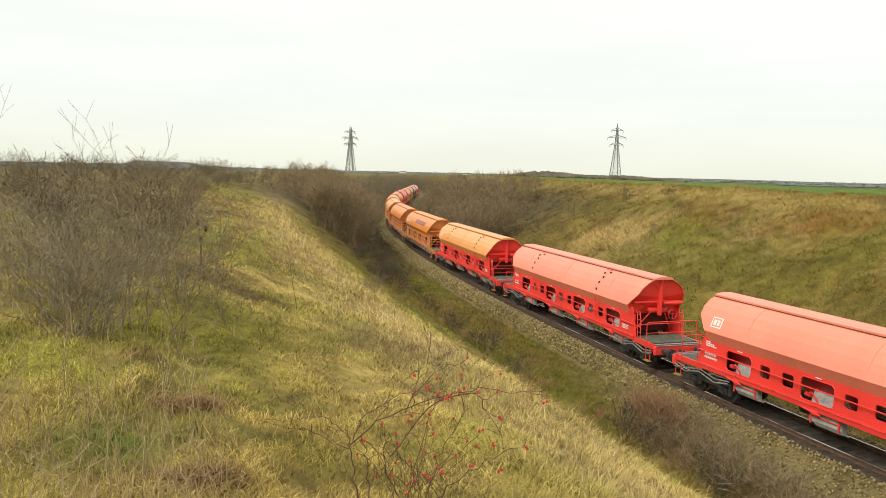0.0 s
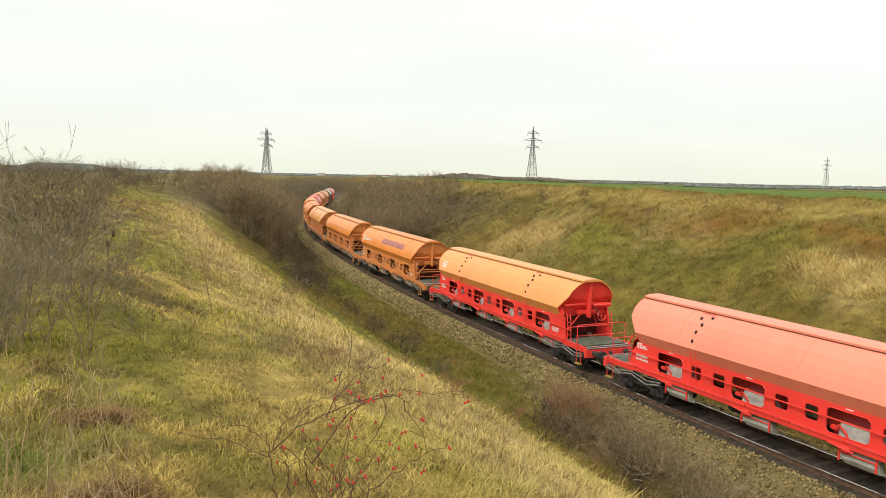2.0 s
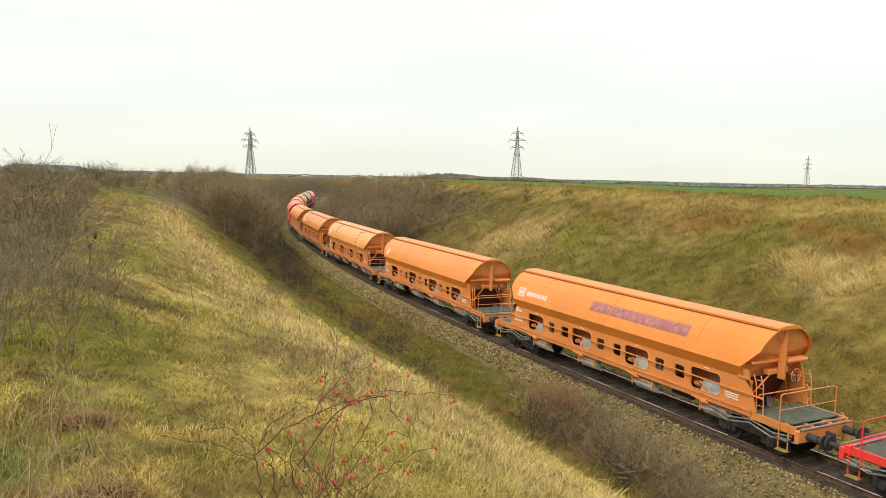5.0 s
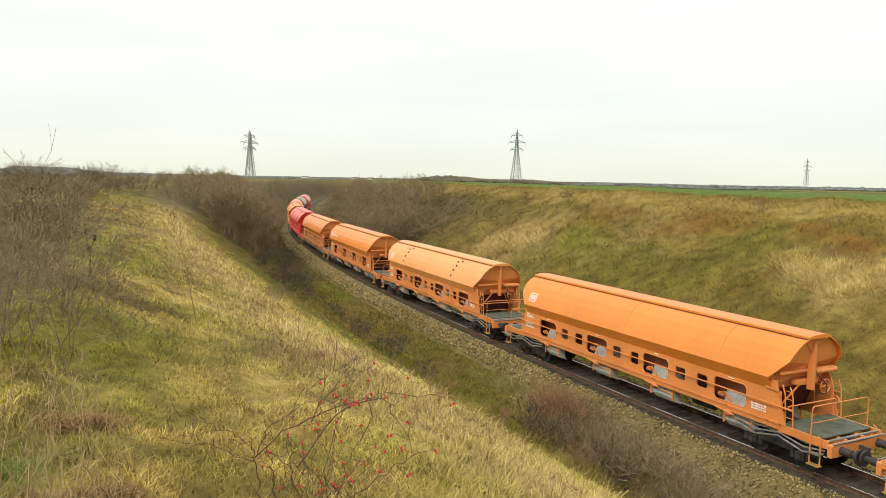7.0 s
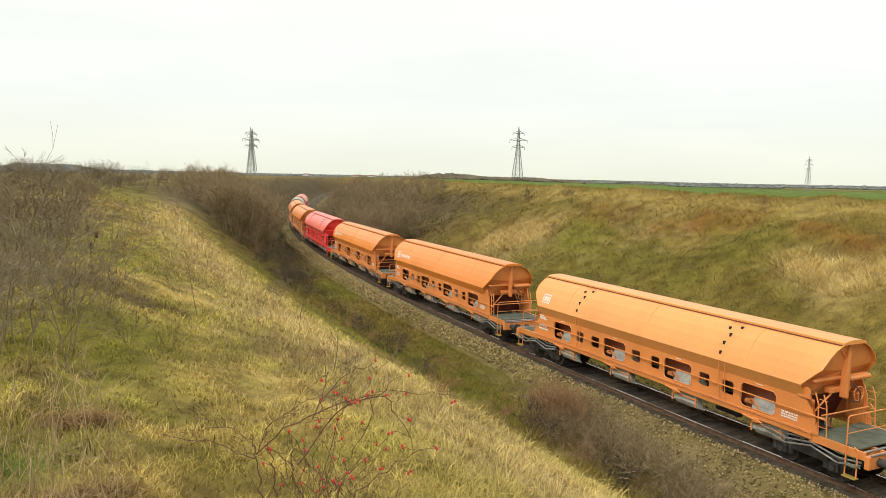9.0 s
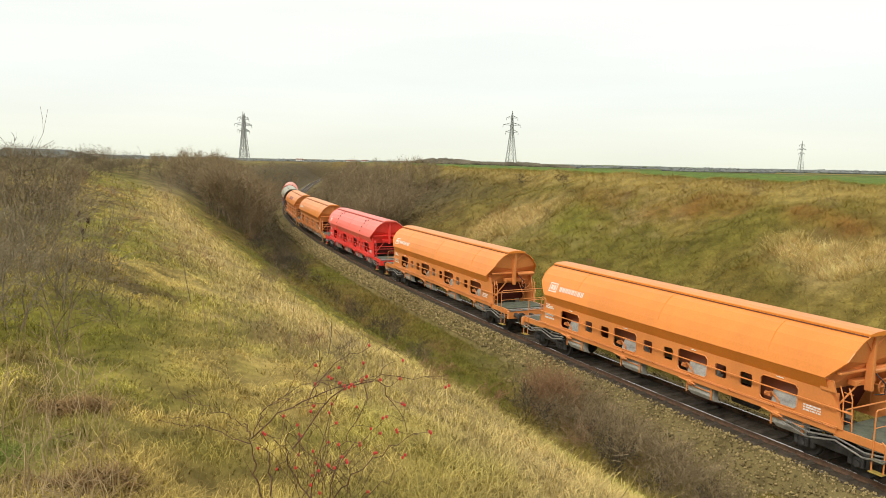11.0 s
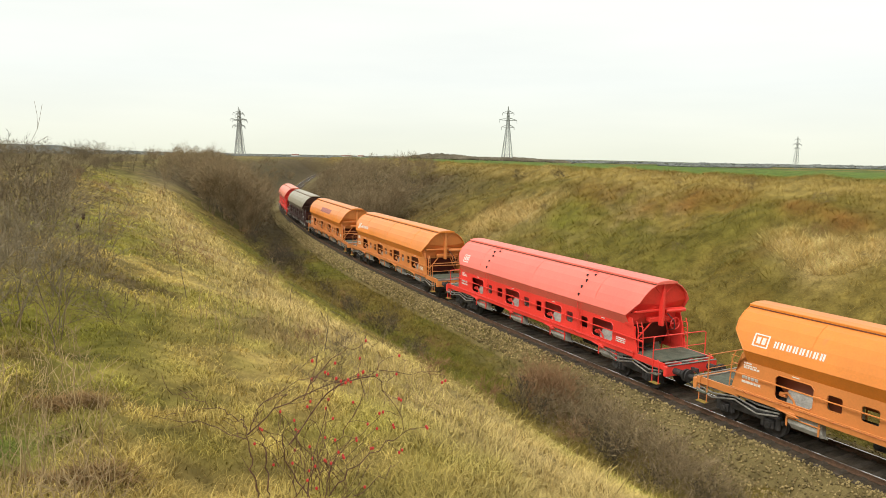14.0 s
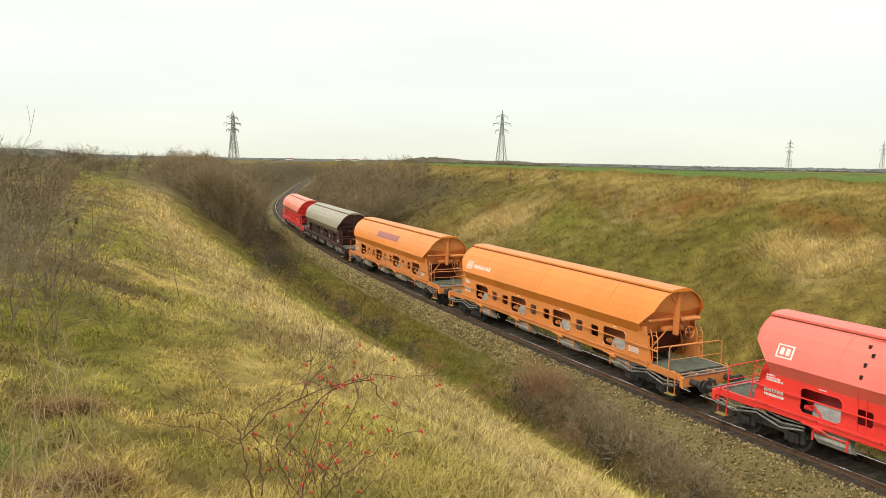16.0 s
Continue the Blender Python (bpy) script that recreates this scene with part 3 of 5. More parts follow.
    for side in (-1, 1):
        part("side_wall", side_wall_mesh(side), M_PAINT, w, "pressed steel side with rounded openings")
        bm = bmesh.new()
        soft_box(bm, (-7.6, side * 1.31 - 0.05, 1.17), (7.6, side * 1.31 + 0.05, 1.36), 0.015)
        part("sill_beam", bm, M_PAINT, w)
        bm = bmesh.new()
        pipe(bm, [(-7.95, side * 1.2, 1.86), (-7.6, side * 1.43, 1.97), (7.6, side * 1.43, 1.97), (7.95, side * 1.2, 1.86)], 0.024)
        for x in (-7.3, -4.6, -1.75, 1.0, 2.75, 4.6, 7.3):
            rod(bm, (x, side * 1.28, 1.97), (x, side * 1.43, 1.97), 0.016, 6)
        part("side_handrail", bm, M_PAINT, w)
        bm = bmesh.new()
        pipe(bm, [(-7.7, side * 1.46, 1.44), (7.7, side * 1.46, 1.44)], 0.022)
        for x in (-7.2, -5.5, -3.55, -1.75, 0.0, 1.9, 3.7, 5.5, 7.2):
            rod(bm, (x, side * 1.32, 1.30), (x, side * 1.46, 1.44), 0.016, 6)
        part("lower_handrail", bm, M_PAINT, w)
        for a, b, large in BAYS:
            if large:
                # a bulging chute that shows in the opening and again below the sill
                bm = bmesh.new()
                x0, x1 = a + 0.10, b + 0.12
                curve = [(0.66, 1.80), (0.88, 1.70), (1.05, 1.52), (1.15, 1.28), (1.19, 1.00), (1.20, 0.80), (1.10, 0.64)]
                rows = []
                for i, (y, z) in enumerate(curve):
                    f = i / (len(curve) - 1)
                    u, v = x0 + 0.42 * f, x1 + 0.16 * f
                    rows.append([bm.verts.new(p) for p in ((u, side * (y - 0.30), z - 0.10), (u, side * (y - 0.06), z), (u + 0.07, side * y, z), (v - 0.07, side * y, z), (v, side * (y - 0.06), z), (v, side * (y - 0.30), z - 0.10))])
                for p, q in zip(rows, rows[1:]):
                    for i in range(5):
                        bm.faces.new((p[i], p[i + 1], q[i + 1], q[i]))
                part("discharge_chute", bm, M_CHUTE, w, "pale dusty metal discharge chute")
                bm = bmesh.new()
                pipe(bm, [(x0 + 0.36, side * 1.23, 0.98), (x1 + 0.14, side * 1.23, 0.98)], 0.022)
                soft_box(bm, (x0 + 0.34, side * 1.235 - 0.02, 0.70), (x0 + 0.40, side * 1.235 + 0.02, 1.2), 0.008)
                soft_box(bm, (x1 + 0.06, side * 1.235 - 0.02, 0.70), (x1 + 0.12, side * 1.235 + 0.02, 1.2), 0.008)
                part("chute_hinge", bm, M_PAINT, w)
                # pressed lip round the opening
                bm = bmesh.new()
                lip = [(a + 0.11, 1.46), (b - 0.11, 1.46), (b, 1.57), (b, 2.15), (b - 0.11, 2.26), (a + 0.11, 2.26), (a, 2.15), (a, 1.57), (a + 0.11, 1.46)]
                pipe(bm, [(x, side * 1.295, z) for x, z in lip], 0.018, 5)
                part("opening_lip", bm, M_PAINT, w)
                bm = bmesh.new()
                pipe(bm, [(a + 0.15, side * 1.18, 1.62), (a + 0.4, side * 1.19, 1.75), (a + 0.62, side * 1.18, 1.55), (a + 0.70, side * 1.15, 1.30)], 0.035)
                rod(bm, (a + 0.1, side * 1.12, 1.62), (a + 0.32, side * 1.12, 1.62), 0.08, 8)
                part("flap_lever", bm, M_PAINT, w)
                bm = bmesh.new()
                soft_box(bm, ((a + b) / 2 - 0.1, side * 1.36 - 0.04, 1.06), ((a + b) / 2 + 0.16, side * 1.36 + 0.06, 1.22), 0.02)
                rod(bm, ((a + b) / 2 + 0.3, side * 1.39, 1.12), ((a + b) / 2 - 0.5, side * 1.39, 1.20), 0.03)
                part("flap_latch", bm, M_PAINT, w)
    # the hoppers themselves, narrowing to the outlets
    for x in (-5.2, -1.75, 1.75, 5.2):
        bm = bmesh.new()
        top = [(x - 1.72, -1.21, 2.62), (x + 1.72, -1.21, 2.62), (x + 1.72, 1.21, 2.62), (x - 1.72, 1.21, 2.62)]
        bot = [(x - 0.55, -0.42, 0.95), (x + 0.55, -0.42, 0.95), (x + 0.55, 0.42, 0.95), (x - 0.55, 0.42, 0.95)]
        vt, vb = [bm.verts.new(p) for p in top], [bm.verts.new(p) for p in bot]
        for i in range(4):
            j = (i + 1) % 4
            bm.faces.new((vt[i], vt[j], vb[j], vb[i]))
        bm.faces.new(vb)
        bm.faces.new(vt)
        part("hopper", bm, M_PAINT, w, "hopper narrowing to its outlet, body colour darkened for the shade inside")
    bm = bmesh.new()
    box(bm, (-9.3, -0.18, 0.98), (9.3, 0.18, 1.22))
    box(bm, (-6.4, -1.3, 1.17), (-6.0, 1.3, 1.3))
    box(bm, (6.0, -1.3, 1.17), (6.4, 1.3, 1.3))
    part("centre_sill", bm, M_DARK, w)
    for x in (-3.0, 3.3):
        bm = bmesh.new()
        rod(bm, (x - 0.5, 0.0, 0.68), (x + 0.5, 0.0, 0.68), 0.2, 12)
        box(bm, (x - 0.3, -0.05, 0.85), (x + 0.3, 0.05, 1.0))
        part("air_reservoir", bm, M_DARK, w)
    for x in (-7.3, 7.3):
        bm = bmesh.new()
        for side in (-1, 1):
            y = side * 1.0
            soft_box(bm, (x - 0.62, y - 0.07, 0.52), (x + 0.62, y + 0.07, 0.78), 0.03)
            for dx in (-0.9, 0.9):
                soft_box(bm, (x + dx - 0.17, y - 0.11, 0.33), (x + dx + 0.17, y + 0.13, 0.62), 0.03)
                for k in (-0.28, 0.28):
                    rod(bm, (x + dx + k, y, 0.36), (x + dx + k, y, 0.70), 0.09, 10)
                soft_box(bm, (x + dx - 0.38, y - 0.09, 0.68), (x + dx + 0.38, y + 0.09, 0.80), 0.03)
                rod(bm, (x + dx, y + side * 0.10, 0.46), (x + dx, y + side * 0.17, 0.46), 0.10, 12)
        box(bm, (x - 0.22, -1.0, 0.55), (x + 0.22, 1.0, 0.82))
        for dx in (-1.3, 1.3):
            box(bm, (x + dx - 0.05, -1.0, 0.55), (x + dx + 0.05, 1.0, 0.68))
        rod(bm, (x, 0, 0.8), (x, 0, 1.0), 0.25, 12)
        bogie = part("bogie", bm, M_DARK, w, "grimy black two-axle bogie")
        for dx in (-0.9, 0.9):
            bm = bmesh.new()
            rod(bm, (0, -1.0, 0), (0, 1.0, 0), 0.08, 10)
            for side in (-1, 1):
                rod(bm, (0, side * 0.685, 0), (0, side * 0.80, 0), 0.46, 28)
                rod(bm, (0, side * 0.665, 0), (0, side * 0.69, 0), 0.49, 28)
                rod(bm, (0, side * 0.80, 0), (0, side * 0.815, 0), 0.36, 20, 0.20)
            a = part("wheelset", bm, M_DARK, bogie, "worn steel wheelset")
            a.matrix_basis = pose(x + dx, 0, 0.46)
    if hatch:
        for side in (-1, 1):
            for x in (-4.15, 4.1):
                for y, z, dx in ((0.80, 3.99, 0.22), (0.90, 3.92, -0.22), (1.10, 3.74, 0.0), (1.28, 3.46, -0.10), (1.43, 3.13, -0.10)):
                    bm = bmesh.new()
                    box(bm, (x + dx - 0.036, side * y - 0.04, z - 0.09), (x + dx + 0.036, side * y + 0.04, z + 0.03))
                    part("roof_step", bm, M_BLACK, w)
                bm = bmesh.new()
                pipe(bm, [(x - 0.30, side * 0.75, 4.10), (x + 0.32, side * 0.75, 4.10)], 0.015)
                pipe(bm, [(x - 0.13, side * 1.48, 2.74), (x - 0.13, side * 1.36, 1.40)], 0.014)
                pipe(bm, [(x + 0.13, side * 1.48, 2.74), (x + 0.13, side * 1.36, 1.40)], 0.014)
                part("side_ladder", bm, M_PAINT, w)
    return w


def roof_point(x, u, lift):
    """A point on the camera's side of the roof: u runs down the curve."""
    ys, zs = np.array([p[0] for p in SHELL]), np.array([p[1] for p in SHELL])
    run = np.concatenate([[0], np.cumsum(np.hypot(np.diff(ys), np.diff(zs)))])
    y, z = np.interp(u, run, ys), np.interp(u, run, zs)
    y2, z2 = np.interp(u + 0.05, run, ys), np.interp(u + 0.05, run, zs)
    n = Vector((0, z - z2, y2 - y)).normalized() if (y2, z2) != (y, z) else Vector((0, 1, 0))
    return Vector((x, -(y + abs(n.y) * lift), z + n.z * lift))


def roof_mark(name, w, x0, x1, u0, u1, mat, label, bars=None):
    """Flat paint laid on the curve of the roof."""
    bm = bmesh.new()
    for a, b, c, d in (bars or [(0, 1, 0, 1)]):
        rows = []
        for i in range(5):
            u = u0 + (u1 - u0) * (c + (d - c) * i / 4)
            rows.append([bm.verts.new(roof_point(x0 + (x1 - x0) * t, u, 0.009)) for t in (a, b)])
        for p, q in zip(rows, rows[1:]):
            bm.faces.new((p[0], p[1], q[1], q[0]))
    return part(name, bm, mat, w, label)


FRAME_BARS = [(0, 1, 0, 0.1), (0, 1, 0.9, 1), (0, 0.1, 0.1, 0.9), (0.9, 1, 0.1, 0.9), (0.22, 0.46, 0.24, 0.76), (0.56, 0.80, 0.24, 0.76)]
WORD_BARS = [(i / 8 + 0.015 + k * 0.052, i / 8 + 0.05 + k * 0.052, 0, 1) for i in range(8) for k in (0, 1)]

ORANGE, ORANGE_DULL, RED, PINK = (0.79, 0.25, 0.030), (0.74, 0.27, 0.075), (0.90, 0.06, 0.045), (0.90, 0.27, 0.165)
# roof red lightened towards pink for the sky's sheen on it
RED_SHEEN = (0.93, 0.185, 0.135)
SALMON, GREY, BROWN_RED = (0.83, 0.35, 0.095), (0.36, 0.32, 0.22), (0.07, 0.03, 0.025)
# roof, body, hatch steps, emblem, word, mauve patch, label
TRAIN = [
    (PINK, RED, False, True, False, None, "faded red hopper wagon with a pale pinkish swing roof"),
    (PINK, RED, True, False, False, None, "faded red hopper wagon with salmon roof and black roof steps"),
    (SALMON, RED, True, True, False, None, "red hopper wagon with a bleached orange roof and black roof steps"),
    (ORANGE, ORANGE_DULL, False, True, True, (-1.2, 4.6), "orange hopper wagon with a mauve overpainted patch on its roof"),
    (ORANGE, ORANGE_DULL, False, True, False, None, "plain orange hopper wagon with a small white emblem"),
    (SALMON, ORANGE_DULL, True, True, False, None, "orange hopper wagon with black roof steps and a light roof"),
    (ORANGE, ORANGE_DULL, False, True, True, None, "orange hopper wagon with a white emblem and faded white lettering"),
    (ORANGE, ORANGE_DULL, False, True, True, None, "clean orange hopper wagon with a white emblem and lettering"),
    (RED_SHEEN, RED, True, True, False, None, "bright red hopper wagon with black roof steps"),
    (ORANGE, ORANGE_DULL, False, True, True, None, "orange hopper wagon with white emblem and lettering on its roof"),
    (ORANGE, ORANGE_DULL, False, False, False, (-2.2, 2.2), "pale orange hopper wagon with a dull red patch on its roof"),
    (GREY, BROWN_RED, False, False, False, None, "dirty grey-brown hopper wagon with dark rusty body"),
    (PINK, RED, False, False, False, None, "red hopper wagon at the tail of the train"),
]
BODY = {"side_wall", "sill_beam", "side_handrail", "lower_handrail", "platform_frame", "buffer_beam", "platform_post", "platform_railing", "end_gusset", "end_ladder", "cross_rail", "flap_lever", "flap_latch", "side_ladder", "brake_handwheel", "end_brace", "end_post", "roof_actuator", "end_plate", "end_bracket", "end_stay", "chute_hinge", "opening_lip"}
PITCH, SPEED, START = 20.12, 10.613, 27.5


def make_train():
    plain, stepped = build_wagon(False), build_wagon(True)
    first = {False: plain, True: stepped}
    used, wagons = set(), []
    for roof, body, hatch, emblem, word, patch, label in TRAIN:
        proto = first[hatch]
        w = copy_thing(proto, Matrix.Identity(4)) if hatch in used else proto
        used.add(hatch)
        wagons.append(w)
    for w, (roof, body, hatch, emblem, word, patch, label) in zip(wagons, TRAIN):
        tagged(w, label, "freight wagon", "wagons of the train")
        for o in w.children_recursive:
            stem = o.name.split(".")[0]
            # body colour darkened for the hoppers, standing in for shade behind the openings
            shaded_inner = (body[0] * 0.42, body[1] * 0.3, body[2] * 0.5)
            o.color = (*(shaded_inner if stem == "hopper" else body if stem in BODY else roof), 1)
        if emblem:
            roof_mark("emblem", w, -7.0, -6.42, 1.56, 2.0, M_WHITE, "white square emblem on the roof", FRAME_BARS)
        if word:
            roof_mark("lettering", w, -6.25, -4.45, 1.68, 1.90, M_WHITE, "row of white letters, too small to read", WORD_BARS)
        if patch:
            roof_mark("overpaint", w, patch[0], patch[1], 1.3, 1.75, M_PATCH, "dull mauve rectangle of overpaint")
        for side in (-1,):
            bm = bmesh.new()
            rng = random.Random(len(label))
            for x, z, l, h in ((-7.35, 2.32, 0.32, 0.05), (-7.35, 2.24, 0.55, 0.05), (-7.35, 2.16, 0.62, 0.06), (-7.40, 1.80, 0.70, 0.10), (-7.40, 1.66, 0.75, 0.08), (6.45, 1.72, 0.62, 0.05), (6.45, 1.64, 0.62, 0.05), (6.45, 1.56, 0.62, 0.05)):
                while l > 0.05:
                    k = min(l, rng.uniform(0.06, 0.16))
                    box(bm, (x, side * 1.296 - 0.003, z), (x + k - 0.025, side * 1.296 + 0.003, z + h))
                    x, l = x + k, l - k
            for a, b, large in BAYS:
                if large:
                    box(bm, ((a + b) / 2 - 0.1, side * 1.296 - 0.003, 2.33), ((a + b) / 2 + 0.16, side * 1.296 + 0.003, 2.36))
            part("stencil_bars", bm, M_WHITE, w, "small white stencilled lines, too small to read")
    return wagons


wagons = make_train()


def wagon_pose(s):
    """The pose of a wagon whose middle is at s, on the chord between its bogies."""
    a, b = track(s - 7.3)[0], track(s + 7.3)[0]
    m = (a + b) / 2
    return pose(m[0], m[1], 0, 0, 0, math.degrees(math.atan2(a[1] - b[1], a[0] - b[0])))

# ---- grass ----
def tri_blades(x, y, length, width, lean, rng, tips, segments=2):
    """Bent tapering blades rooted at x, y: arrays of vertices, triangles and colours."""
    n = len(x)
    # on the ballast shoulder the blades root in the stones
    d, s = beside(x, y)
    z = np.maximum(land(x, y), np.interp(np.abs(d), [0, 1.3, 1.75, 2.25, 2.7, 3.2], [-0.2, -0.215, -0.27, -0.55, -0.84, -1.2])) - 0.02
    a = rng.uniform(0, 2 * math.pi, n)
    b = rng.uniform(0, 2 * math.pi, n)
    base = np.stack([x, y, z], 1)
    side = np.stack([np.cos(a), np.sin(a), np.zeros(n)], 1) * (width / 2)[:, None]
    bend = np.stack([np.cos(b), np.sin(b), np.zeros(n)], 1) * (length * lean)[:, None]
    up = np.stack([np.zeros(n), np.zeros(n), length], 1)
    mid = base + up * 0.55 + bend * 0.3
    tip = base + up * (1 - 0.25 * lean)[:, None] + bend
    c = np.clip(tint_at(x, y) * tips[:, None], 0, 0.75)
    # each blade's colour runs from a darker root to a lighter tip
    i = np.arange(n)
    if segments == 1:
        v = np.concatenate([base - side, base + side, tip])
        t = np.stack([i, i + n, i + 2 * n], 1)
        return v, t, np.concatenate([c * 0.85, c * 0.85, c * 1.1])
    v = np.concatenate([base - side, base + side, mid - side * 0.8, mid + side * 0.8, tip])
    t = np.concatenate([np.stack([i, i + n, i + 3 * n], 1), np.stack([i, i + 3 * n, i + 2 * n], 1), np.stack([i + 2 * n, i + 3 * n, i + 4 * n], 1)])
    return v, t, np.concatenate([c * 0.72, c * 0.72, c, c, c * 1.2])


def polar(n, r0, r1, a0, a1, rng):
    r = r0 * (r1 / r0) ** rng.uniform(0, 1, n)
    a = rng.uniform(radians(a0), radians(a1), n)
    return r * np.sin(a), r * np.cos(a), r


def sow(name, label, n, r0, r1, a0, a1, keep, size, wide, seed, segments=2, straw=0.0, bright=1.0, lo=0.45, hi=1.6):
    rng = np.random.default_rng(seed)
    x, y, r = polar(n, r0, r1, a0, a1, rng)
    d, s = beside(x, y)
    tuft = 0.6 * field(x, y, 0.42, 36) + 0.4 * field(x, y, 0.17, 37)
    ok = keep(d, s, x, y, rng) & (rng.uniform(-0.1, 0.72, n) < tuft)
    x, y, r, d = x[ok], y[ok], r[ok], d[ok]
    clump = field(x, y, 0.5, 41) * 0.6 + field(x, y, 1.7, 42) * 0.6
    band = np.exp(-((d + 16.6) / 2.0) ** 2)
    length = size * (0.38 + 0.95 * clump) * rng.uniform(0.55, 1.35, len(x)) * (1 + r / 60) * (1 + 1.5 * band)
    length *= np.where(rng.uniform(0, 1, len(x)) < straw, 1.8, 1.0)
    width = wide * (0.6 + r * 0.14) * rng.uniform(0.7, 1.4, len(x))
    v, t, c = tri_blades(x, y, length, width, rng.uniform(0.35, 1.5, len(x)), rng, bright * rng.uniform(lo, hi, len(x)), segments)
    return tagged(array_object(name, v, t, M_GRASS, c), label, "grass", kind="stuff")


sow("meadow_grass", "tussocky straw-coloured winter grass with mossy green patches", 460000, 2.3, 75, -44, 40, lambda d, s, x, y, g: (d < -4.2) & ((d > -30) | (g.uniform(0, 1, len(d)) < 0.4)), 0.068, 0.0050, 1, 2, 0.03, 1.25, 0.6, 1.4)
sow("meadow_grass", "short straw-coloured winter grass on the open plateau", 70000, 0.7, 40, -180, 180, lambda d, s, x, y, g: d < -4.2, 0.10, 0.008, 5, 1, 0.05, 1.25, 0.62, 1.42)
sow("slope_grass", "coarse olive and straw grass on the far side of the cutting", 640000, 24, 190, -20, 42, lambda d, s, x, y, g: (d > 3.4) & (d < 29), 0.115, 0.0052, 2, 1, 0.05, 1.25, 0.8, 1.25)
sow("verge_grass", "low green grass along the ballast shoulder", 280000, 14, 150, -22, 38, lambda d, s, x, y, g: (np.abs(d) < 8.5) & (np.abs(d) > np.where(s < 36, 2.7, 1.5) + 0.9 * field(x, y, 1.5, 77)), 0.17, 0.0048, 3, 1, 0.05, 1.1, 0.6, 1.4)

def in_tan(x, y):
    return sum(np.exp(-((x - px) / rx) ** 2 - ((y - py) / ry) ** 2) for px, py, rx, ry, col, k in PATCHES[:6])


sow("straw_tussocks", "long bleached straw tussocks lying down the far bank", 420000, 34, 82, 2, 36, lambda d, s, x, y, g: (d > 9) & (d < 22) & (in_tan(x, y) * (0.4 + field(x, y, 1.0, 83)) > 0.42), 0.24, 0.0056, 6, 1, 0.1, 1.55, 0.8, 1.35)
sow("crest_straw", "shaggy dry straw along the crest of the far bank", 240000, 36, 150, 0, 42, lambda d, s, x, y, g: (d > 20.5) & (d < 27) & (field(x, y, 2.2, 84) > 0.35), 0.17, 0.0048, 7, 1, 0.1, 1.25, 0.7, 1.3)
sow("shoulder_tufts", "sparse dry tufts and moss between the ballast stones", 90000, 16, 70, -8, 39, lambda d, s, x, y, g: (d < -1.6) & (d > -4.6) & (field(x, y, 0.8, 85) > 0.5), 0.09, 0.0050, 8, 1, 0.05, 1.1, 0.6, 1.4)
sow("ditch_straw", "long bleached straw and dead stems along the ditch", 160000, 13, 60, -6, 39, lambda d, s, x, y, g: (d < -2.9) & (d > -8.5) & (field(x, y, 1.3, 81) > 0.42), 0.27, 0.0042, 4, 1, 0.2, 1.35, 0.6, 1.5)


# ---- bare shrubs ----
def grow(rng, base, way, length, radius, depth, out, gravity=0.0, fork=3, wander=0.25, shrink=0.66):
    """Branches as (from, to, radius, radius, depth) pieces; the finest twigs have two."""
    p, d, n = Vector(base), Vector(way).normalized(), (2, 3, 4, 4)[min(depth, 3)]
    for i in range(n):
        q = p + d * (length / n)
        r1, r2 = radius * (1 - 0.65 * i / n), radius * (1 - 0.65 * (i + 1) / n)
        out.append((p.copy(), q.copy(), r1, r2, depth))
        if depth > 0 and i > 0:
            for _ in range(fork if i == n - 1 else rng.randint(1, max(1, fork - 1))):
                side = Vector((rng.gauss(0, 1), rng.gauss(0, 1), rng.gauss(0.25, 0.7)))
                side = (d * 0.9 + side.normalized() * 0.75).normalized()
                grow(rng, q, side, length * shrink * rng.uniform(0.6, 1.1), r2 * 0.7, depth - 1, out, gravity, fork, wander, shrink)
        d = (d + Vector((rng.gauss(0, wander), rng.gauss(0, wander), rng.gauss(0, wander * 0.6) - gravity))).normalized()
        p = q


def spread_mesh(name, pieces, mat):
    """Fine twigs as narrow two-triangle blades, turned every way."""
    rng = np.random.default_rng(3)
    p, q = np.array([a[0] for a in pieces]), np.array([a[1] for a in pieces])
    r1, r2 = np.array([a[2] for a in pieces]), np.array([a[3] for a in pieces])
    d = q - p
    u = np.cross(d, rng.normal(0, 1, d.shape))
    u /= np.linalg.norm(u, axis=1)[:, None] + 1e-9
    n = len(p)
    i = np.arange(n)
    v = np.concatenate([p - u * r1[:, None], p + u * r1[:, None], q + u * r2[:, None], q - u * r2[:, None]])
    return array_object(name, v, np.concatenate([np.stack([i, i + n, i + 2 * n], 1), np.stack([i, i + 2 * n, i + 3 * n], 1)]), mat)


